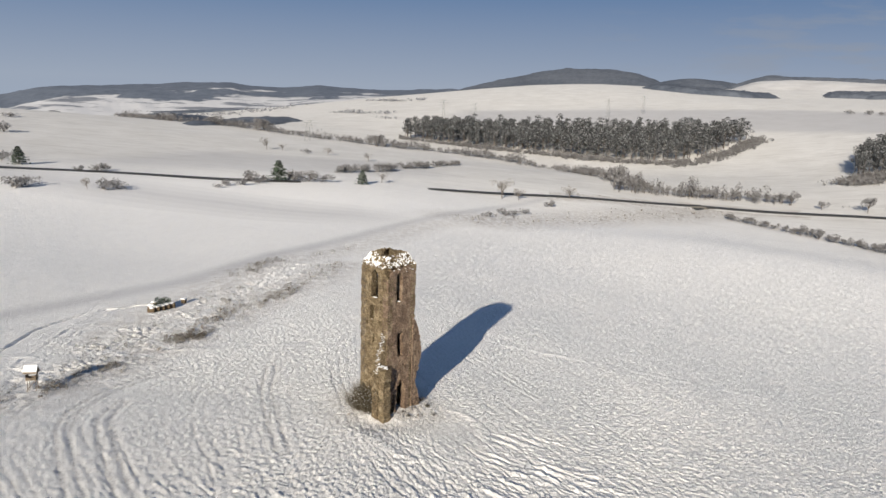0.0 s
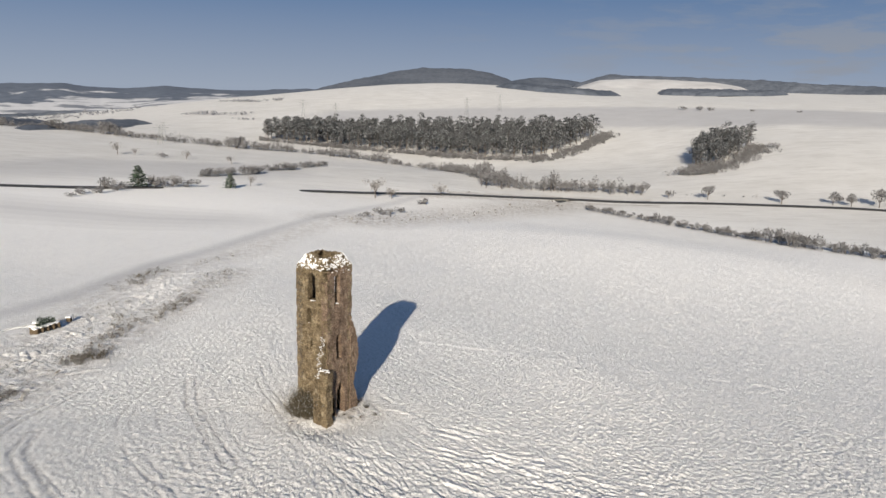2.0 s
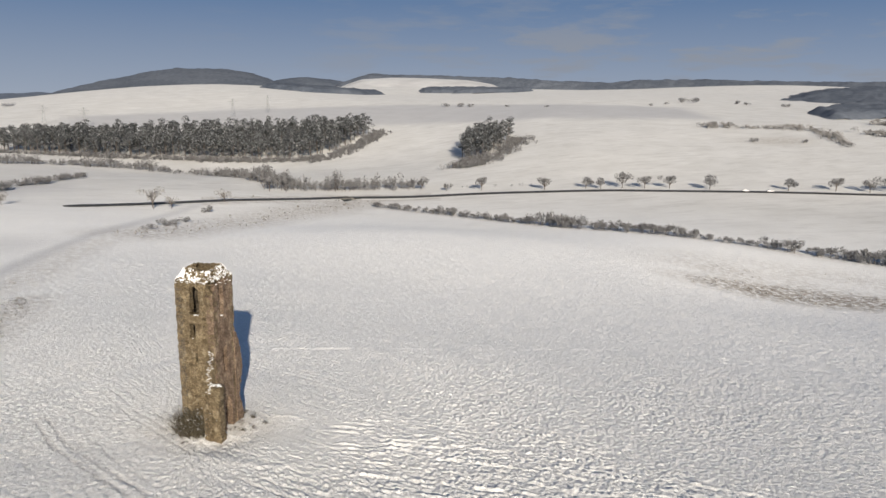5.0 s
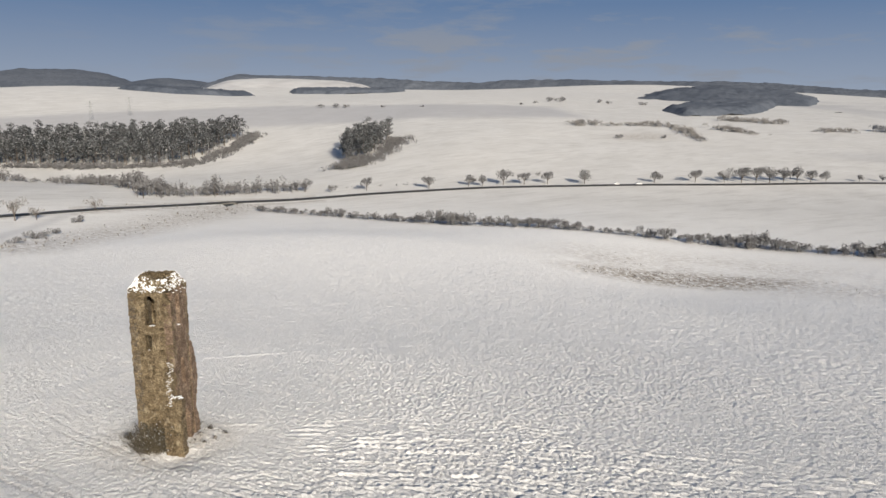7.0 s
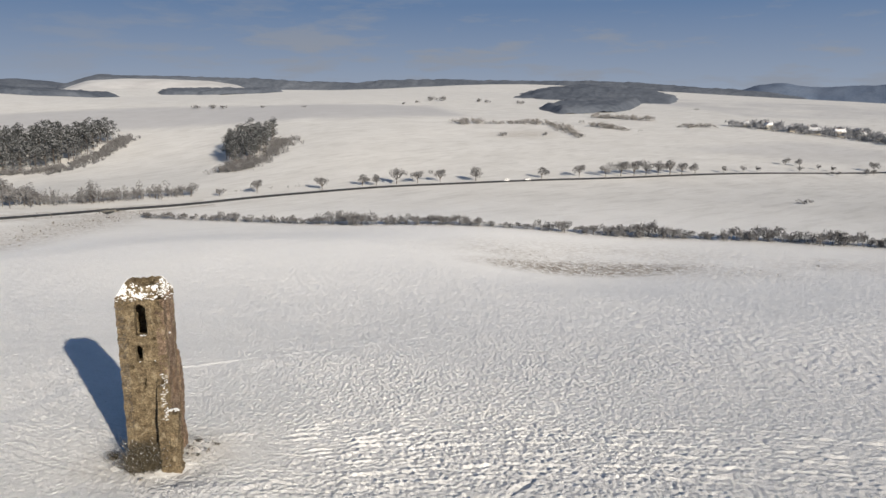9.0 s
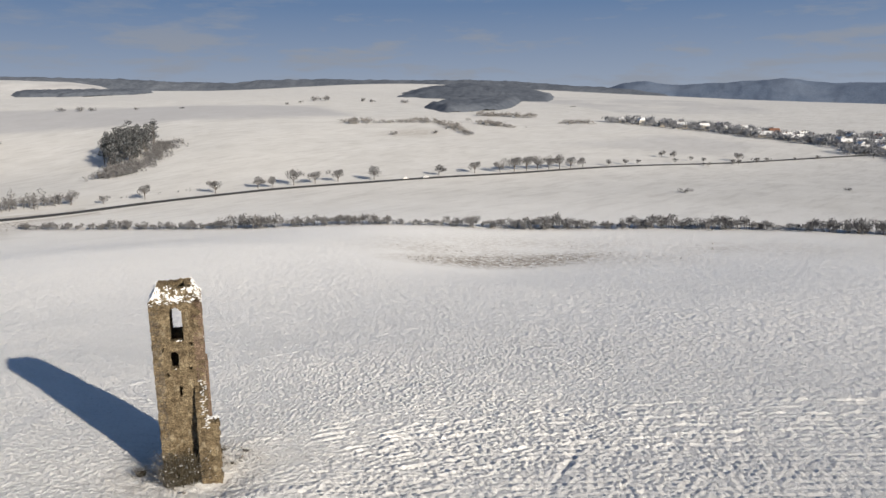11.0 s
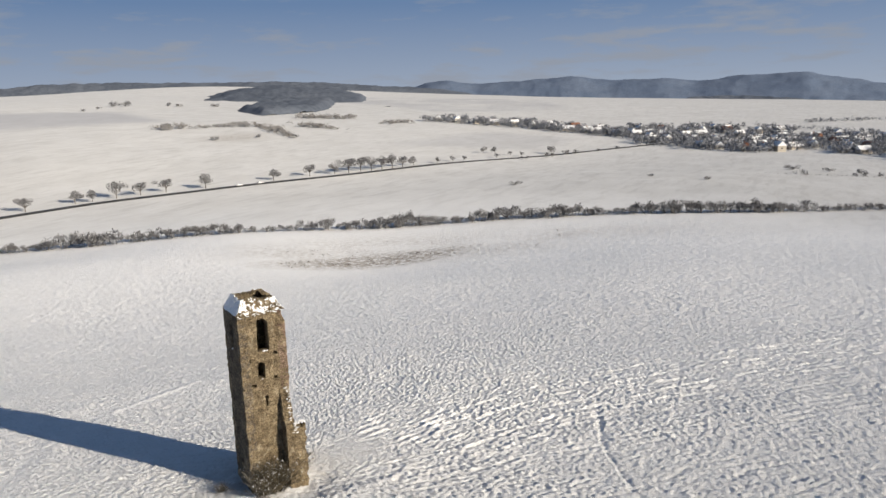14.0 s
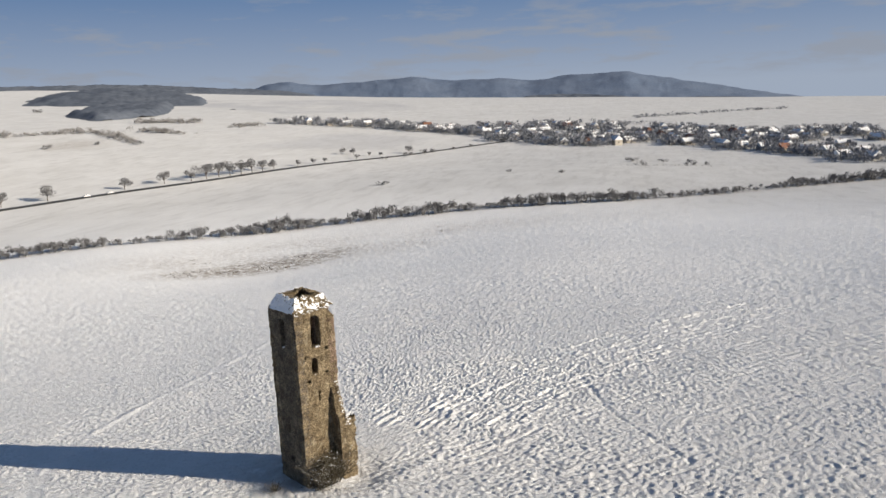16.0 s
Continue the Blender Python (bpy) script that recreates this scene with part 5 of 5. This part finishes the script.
def car(label):
    base = new("car")
    tagged(base, label, "car")
    bm = bmesh.new()
    box(bm, 0, 0, 0.62, 4.3, 1.75, 0.6)
    top = bmesh.ops.create_cube(bm, size=1, matrix=Matrix.Translation((-0.2, 0, 1.16)) @ Matrix.Diagonal((2.5, 1.6, 0.56, 1)))
    for v in top["verts"]:
        if v.co.z > 1.2:
            v.co.x = -0.2 + (v.co.x + 0.2) * 0.66
            v.co.y *= 0.86
    part("body", bm, PAINT, base)
    shaped("windscreen", [(0.86, 0, 1.14, 0.1, 1.3, 0.36)], GLASS, base)
    for y in (-0.8, 0.8):
        shaped("side_window", [(-0.25, y * 0.98, 1.16, 1.7, 0.06, 0.32)], GLASS, base)
    for x in (-1.35, 1.35):
        for y in (-0.8, 0.8):
            bm = bmesh.new()
            bmesh.ops.create_cone(bm, cap_ends=True, segments=14, radius1=0.32, radius2=0.32, depth=0.22, matrix=Matrix.Translation((x, y, 0.32)) @ Matrix.Rotation(math.pi / 2, 4, 'X'))
            part("wheel", bm, RUBBER, base)
    return base


for cx, lane in ((322, 1.6), (335, 1.6)):
    k = int(np.argmin(np.abs(ROAD_LINE[:, 0] - cx)))
    d = Vector((*(ROAD_LINE[k + 1] - ROAD_LINE[k]), ROAD_Z[k + 1] - ROAD_Z[k])).normalized()
    vehicle = car("white passenger car on the cleared country road")
    vehicle.matrix_world = Matrix.Translation((*(ROAD_LINE[k] + ROAD_SIDE[k] * lane), ROAD_Z[k] + 0.06)) @ Matrix.Rotation(math.atan2(d.y, d.x), 4, 'Z')
    tagged(vehicle, group="cars on the road")


# ---- village ----
def gable(length, width, low, rise, thick=0.0, over=0.0):
    """A roof prism or its snow: two slopes with gables."""
    bm = bmesh.new()
    a, b = length / 2 + over, width / 2 + over
    z0, z1 = low - over * rise / (width / 2) + thick, low + rise + thick
    pts = [bm.verts.new(p) for p in ((-a, -b, z0), (a, -b, z0), (a, b, z0), (-a, b, z0), (-a, 0, z1), (a, 0, z1))]
    for f in ((0, 1, 5, 4), (2, 3, 4, 5), (0, 4, 3), (1, 2, 5), (3, 2, 1, 0)):
        bm.faces.new([pts[k] for k in f])
    return bm


def house(length, width, wall, rise, snowy, label):
    base = new("house")
    tagged(base, label, "house")
    shaped("wall", [(0, 0, wall / 2 - 1, length, width, wall + 2)], PLASTER, base)
    part("gable", gable(length, width, wall, rise), PLASTER, base)
    part("roof", gable(length, width, wall, rise, 0.12, 0.5), CLEAN_SNOW if snowy else TILES, base, "snow-covered pitched roof" if snowy else "reddish tiled roof swept by wind")
    shaped("chimney", [(length * 0.2, 0.6, wall + rise, 0.6, 0.6, 1.6)], TILES, base)
    for k in range(3):
        for y in (-1, 1):
            shaped("window", [((k - 1) * length * 0.29, y * (width / 2 + 0.03), wall * 0.55, 1.3, 0.08, 1.4)], GLASS, base)
    for x in (-1, 1):
        shaped("window", [(x * (length / 2 + 0.03), 0, wall * 0.55, 0.08, 1.3, 1.4)], GLASS, base)
    shaped("door", [(length * 0.12, -width / 2 - 0.04, 0.95, 1.0, 0.08, 2.1)], TIMBER, base)
    return base


houses = [house(12, 8.5, 4.2, 3.4, True, "plastered village house under a snow-covered pitched roof"), house(10, 8, 5.5, 3.0, True, "two-storey plastered village house with snow on the roof"),
          house(15, 9, 3.6, 3.6, True, "long low village house under snow"), house(11, 9, 4.4, 4.0, False, "village house with a reddish roof half bare of snow")]
ROW = [(824, 472), (831, 402), (836, 367), (852, 317), (843, 251), (825, 187), (812, 125)]
TOPS = [(900, 159), (951, 89), (975, 15), (968, -53), (913, -113), (866, -165), (874, -222), (900, -312)]
BOTS = [(778, 118), (745, 53), (736, 5), (772, -48), (731, -97), (675, -136), (615, -167), (535, -205)]
rng = random.Random(12)
yards = []
for x, y in smooth(ROW, 13)[5:]:
    yards.append((x + rng.uniform(-5, 5), y))
    if rng.random() < 0.6:
        yards.append((x + rng.uniform(18, 34), y + rng.uniform(-6, 6)))
tops, bots = smooth(TOPS, 17), smooth(BOTS, 16)
for k in range(len(tops)):
    b = bots[min(len(bots) - 1, int(k * len(bots) / len(tops)))]
    for f in (0.04, 0.2, 0.36, 0.52, 0.68, 0.84, 0.97):
        if rng.random() < 0.55:
            p = b + (tops[k] - b) * min(1, max(0, f + rng.uniform(-0.05, 0.05)))
            yards.append((p[0] + rng.uniform(-4, 4), p[1] + rng.uniform(-5, 5)))
kept = []
for x, y in yards:
    if all(math.hypot(x - u, y - v) > 15.5 for u, v in kept):
        kept.append((x, y))
for x, y in kept:
    m = Matrix.Translation((x, y, stand(x, y))) @ Matrix.Rotation(rng.choice((0.4, 1.97, 0.7, 2.2)) + rng.uniform(-0.15, 0.15), 4, 'Z')
    tagged(copy_thing(houses[rng.choice((0, 0, 0, 0, 1, 1, 1, 2, 2, 2, 3))], m), group="village houses")
retire(houses)
chapel = house(13, 9, 6, 4, True, "tall pale village hall under a snowy roof")
chapel.matrix_world = Matrix.Translation((742, -12, stand(742, -12))) @ Matrix.Rotation(0.5, 4, 'Z')
grove = [(x + rng.uniform(-26, 16), y + rng.uniform(-14, 14), rng.uniform(4, 11.5)) for x, y in kept for _ in range(22)]
grove += [(rng.uniform(740, 800), rng.uniform(5, 120), rng.uniform(7, 13)) for _ in range(70)]
grove += [(862 + rng.uniform(-8, 8), 345 - k * 7, rng.uniform(7, 13)) for k in range(9)]
grove += [(x + rng.uniform(20, 70), y + rng.uniform(-8, 8), rng.uniform(4, 8)) for x, y in smooth(TOPS, 9) for _ in range(2)]
thicket("village_trees", grove, [("round", 70), ("bush", 50)], HAZY_TWIG, 9, "bare garden trees among the village houses", "trees", 0.085)


# ---- by the field: deer feeder, bales, scrub at the tower, pylons ----
feeder = new("deer_feeder")
tagged(feeder, "raised wooden deer feeder with a snow-covered roof", "deer feeder")
fx, fy = -33.4, -5.1
feeder.matrix_world = Matrix.Translation((fx, fy, stand(fx, fy))) @ Matrix.Rotation(0.35, 4, 'Z')
for x in (-0.45, 0.45):
    for y in (-0.3, 0.3):
        bm = bmesh.new()
        limb(bm, (x * 1.25, y * 1.25, -0.3), (x, y, 1.25), 0.05, 0.04, 6)
        part("leg", bm, TIMBER, feeder)
FEED = 0.74
feeder.scale = (FEED, FEED, 1.3)
for y in (-0.34, 0.34):
    bm = bmesh.new()
    limb(bm, (-0.5, y, 0.3), (0.45, y, 0.9), 0.03, 0.03, 5)
    part("brace", bm, TIMBER, feeder)
shaped("floor_board", [(0, 0, 1.0, 1.25, 0.85, 0.07)], TIMBER, feeder)
for y in (-0.4, 0.4):
    for k in range(1):
        shaped("slat", [(0, y, 1.1 + k * 0.13, 1.2, 0.03, 0.10)], TIMBER, feeder)
for x in (-0.6, 0.6):
    shaped("end_panel", [(x, 0, 1.2, 0.04, 0.8, 0.36)], TIMBER, feeder)
part("roof", gable(1.35, 0.95, 1.62, 0.34, 0.0, 0.14), TIMBER, feeder)
part("roof_snow", gable(1.35, 0.95, 1.62, 0.34, 0.13, 0.13), CLEAN_SNOW, feeder, "thick cushion of snow")

bx, by = -41.9, 28.2
for k in range(5):
    bale = new("round_bale")
    x, y = bx - 0.1 + k * 0.24, by - 0.9 + k * 0.86
    bale.matrix_world = Matrix.Translation((x, y, stand(x, y) + 0.36)) @ Matrix.Rotation(1.75 + 0.06 * k, 4, 'Z')
    tagged(bale, "small round straw bale capped with snow", "bale", "bales in a row")
    bm = bmesh.new()
    bmesh.ops.create_cone(bm, cap_ends=True, segments=20, radius1=0.44, radius2=0.44, depth=1.0, matrix=Matrix.Rotation(math.pi / 2, 4, 'X'))
    bmesh.ops.bevel(bm, geom=[e for e in bm.edges if abs(e.verts[0].co.y - e.verts[1].co.y) < 0.01], offset=0.06, segments=2, affect='EDGES')
    part("bale_body", bm, STRAW, bale)
    part("bale_snow", snow_pads([(0, 0, 0.40, 0.36, 0.5)], k), CLEAN_SNOW, bale, "cap of snow")
heap = new("snow_heap", None)
tagged(heap, "snow-covered heap of hay behind the bales", "heap")
heap.matrix_world = Matrix.Translation((bx - 1.0, by + 0.7, stand(bx - 1, by + 0.7)))
part("hay", snow_pads([(0, 0, 0.45, 0.75, 0.8), (0.1, 0.3, 0.9, 0.5, 0.5)], 7), STRAW, heap)
part("heap_snow", snow_pads([(-0.1, 0.0, 0.72, 0.62, 0.6), (0.0, 0.3, 1.12, 0.42, 0.4)], 8), CLEAN_SNOW, heap, "snow lying on the hay")
feed_box = new("beehive", None)
tagged(feed_box, "pale wooden hive box with a snow cap", "hive")
feed_box.matrix_world = Matrix.Translation((bx + 1.0, by + 5.6, stand(bx + 1.0, by + 5.6)))
shaped("hive_body", [(0, 0, 0.35, 0.6, 0.6, 0.7)], STRAW, feed_box)
shaped("hive_snow", [(0, 0, 0.8, 0.72, 0.72, 0.2)], CLEAN_SNOW, feed_box)
dark = [tree("juniper", "bush", 700, 0.05, GREEN, 80, "dark evergreen juniper behind the snowy bales", "shrub")]
plant(dark, [(bx - 0.3, by + 1.9, 2.2)], 9, "")
retire(dark)

corner = TOWER @ Vector((-0.5, -2.75, 0))
def twiggy(name, seed, stems, label):
    """A bare bush one metre high: thin forked stems fanning out of one root, with crumbs of snow in them."""
    rng = random.Random(seed)
    base = new(name)
    tagged(base, label, "shrub")
    bm, tips = bmesh.new(), []
    for _ in range(stems):
        a, out, h = rng.uniform(0, 6.3), rng.uniform(0.05, 0.75), rng.uniform(0.4, 1.0)
        foot = Vector((rng.gauss(0, 0.10), rng.gauss(0, 0.10), -0.05))
        mid = foot + Vector((math.cos(a) * out * 0.4, math.sin(a) * out * 0.4, h * 0.55))
        limb(bm, foot, mid, 0.008, 0.006, 3)
        for _ in range(4):
            tip = mid + Vector((math.cos(a) * out * 0.6 + rng.gauss(0, 0.09), math.sin(a) * out * 0.6 + rng.gauss(0, 0.09), h * rng.uniform(0.2, 0.5)))
            limb(bm, mid.lerp(foot, rng.uniform(0, 0.5)), tip, 0.006, 0.002, 3)
            tips.append(tip)
            tips.append(mid.lerp(tip, rng.uniform(0.2, 0.8)))
    tagged(part("stem", bm, OLIVE, base), kind="stuff")
    rng = np.random.default_rng(seed)
    tips = np.array(tips)
    leaves = new("foliage", flakes_mesh("foliage", np.repeat(tips, 3, 0) + rng.normal(0, 0.05, (len(tips) * 3, 3)), rng.uniform(0.006, 0.014, len(tips) * 3), OLIVE, rng, 2.0))
    leaves.parent = base
    snow_at = tips[rng.uniform(size=len(tips)) < 0.20]
    crumbs = new("caught_snow", flakes_mesh("caught_snow", snow_at + (0, 0, 0.01), rng.uniform(0.010, 0.026, len(snow_at)), CLEAN_SNOW, rng, 1.2))
    crumbs.parent = base
    return base


tower_bushes = [twiggy("tower_shrub", 90 + k, (60, 75, 40)[k], "bare brown shrub speckled with snow at the tower's foot") for k in range(3)]
side_foot = TOWER @ Vector((-0.4, -2.35, 0))
plant(tower_bushes, [(side_foot.x, side_foot.y, 3.0), (side_foot.x + 0.3, side_foot.y - 0.3, 2.9), (side_foot.x - 0.25, side_foot.y + 0.05, 2.6), (side_foot.x + 0.75, side_foot.y - 0.35, 2.7), (side_foot.x - 0.7, side_foot.y + 0.45, 2.3), (corner.x - 0.2, corner.y + 0.2, 1.7)], 10, "shrubs at the foot of the tower", 0.85)
plant(tower_bushes, [(-2.9, 1.9, 0.9), (3.6, 1.2, 0.55), (4.7, -0.4, 0.45), (2.6, -1.8, 0.35), (2.7, 2.0, 0.7)], 12, "shrubs at the foot of the tower", 1.3)
retire(tower_bushes)


def pylon(x, y, high, turn):
    base = new("power_pylon")
    tagged(base, "thin steel lattice power pylon on the snowy hill", "pylon", "pylons of the power line")
    base.matrix_world = Matrix.Translation((x, y, stand(x, y))) @ Matrix.Rotation(turn, 4, 'Z')
    for sx, sy in ((-1, -1), (1, -1), (1, 1), (-1, 1)):
        bm = bmesh.new()
        limb(bm, (sx * 2.2, sy * 2.2, -0.5), (sx * 0.3, sy * 0.3, high), 0.14, 0.09, 4)
        part("leg", bm, STEEL, base)
    for k in range(7):
        f, g = k / 7, (k + 1) / 7
        a, b = 2.2 - 1.9 * f, 2.2 - 1.9 * g
        bm = bmesh.new()
        for s in (-1, 1):
            limb(bm, (-a, s * a, f * high), (b, s * b, g * high), 0.06, 0.06, 4)
            limb(bm, (s * a, -a, f * high), (s * b, b, g * high), 0.06, 0.06, 4)
        part("brace", bm, STEEL, base)
    for k, w in ((0.72, 5.0), (0.85, 6.0), (0.97, 3.5)):
        bm = bmesh.new()
        limb(bm, (-w, 0, k * high), (w, 0, k * high), 0.12, 0.12, 4)
        part("crossarm", bm, STEEL, base)


for x, y in ((-128, 892), (-177, 925), (-231, 560), (-243, 600), (45, 949), (93, 977)):
    pylon(x, y, 24 if y > 700 else 17, 0.5)


def tufts(name, rule, count, area, low, high, seed, label):
    """Dry grass and stalks where the snow is thin."""
    rng = np.random.default_rng(seed)
    x, y = rng.uniform(area[0], area[1], count * 8), rng.uniform(area[2], area[3], count * 8)
    g = rule(x, y) * (waves(x, y, 4.0, seed, 3) > 0.05)
    ok = np.nonzero(g > rng.uniform(0.25, 1, len(x)))[0][:count]
    x, y = x[ok], y[ok]
    h = rng.uniform(low, high, len(x)) * (0.5 + 0.8 * np.clip(waves(x, y, 6, seed + 1, 2) + 0.5, 0, 1))
    n = 6
    px, py = np.repeat(x, n) + rng.normal(0, 0.16, len(x) * n), np.repeat(y, n) + rng.normal(0, 0.16, len(x) * n)
    pz = land(px, py) + np.repeat(h, n) * rng.uniform(0.2, 0.9, len(px))
    me = flakes_mesh(name, np.stack([px, py, pz], -1), np.repeat(h, n) * 0.19, STALKS, rng, 2.2)
    return tagged(new(name, me), label, "dry grass", kind="stuff")


rng = random.Random(66)
WEEDS = [(-29.3, 16.9, 1.1, 1.5, 90), (-30.8, 15.0, 1.0, 1.2, 40), (-29.2, 43, 1.2, 3.6, 90), (-45.4, 71.8, 1.2, 5, 90), (-31.9, 2.7, 1.0, 2.0, 60), (-32.2, -3.2, 0.9, 0.9, 35), (-36.2, -9, 1.3, 1.3, 50), (-31, 30, 1.8, 5, 80), (-35, 38, 2.5, 4, 60), (-36, 10, 2, 4, 40), (-43.5, 62, 1.5, 4, 50), (-31, 66, 1.5, 6, 50)]
weed_places = [(rng.gauss(x, sx), rng.gauss(y, sy), rng.uniform(0.3, 0.95)) for x, y, sx, sy, n in WEEDS for _ in range(n)]
thicket("weed_clumps", weed_places, [("bush", 44)], OLIVE, 67, "dark tangled weeds and low brambles in thin snow", "weeds", 0.055)
tufts("dry_grass", grass_at, 7000, (-60, -20, -20, 110), 0.12, 0.5, 61, "tufts of dry grass and weeds in thin snow")
tufts("dry_grass", grass_at, 1500, (-60, 100, 110, 360), 0.4, 1.3, 62, "dry weeds along the ditch in the snow")
tufts("dry_grass", grass_at, 1500, (100, 270, 30, 150), 0.25, 0.8, 63, "brown weeds in a fallow patch of snow")
tufts("dry_grass", lambda x, y: np.clip(1.5 - np.hypot(x, y) / 4.5, 0, 1) * (np.hypot(x, y) > 2.2), 160, (-7, 7, -7, 7), 0.15, 0.5, 64, "dry weeds round the foot of the tower")
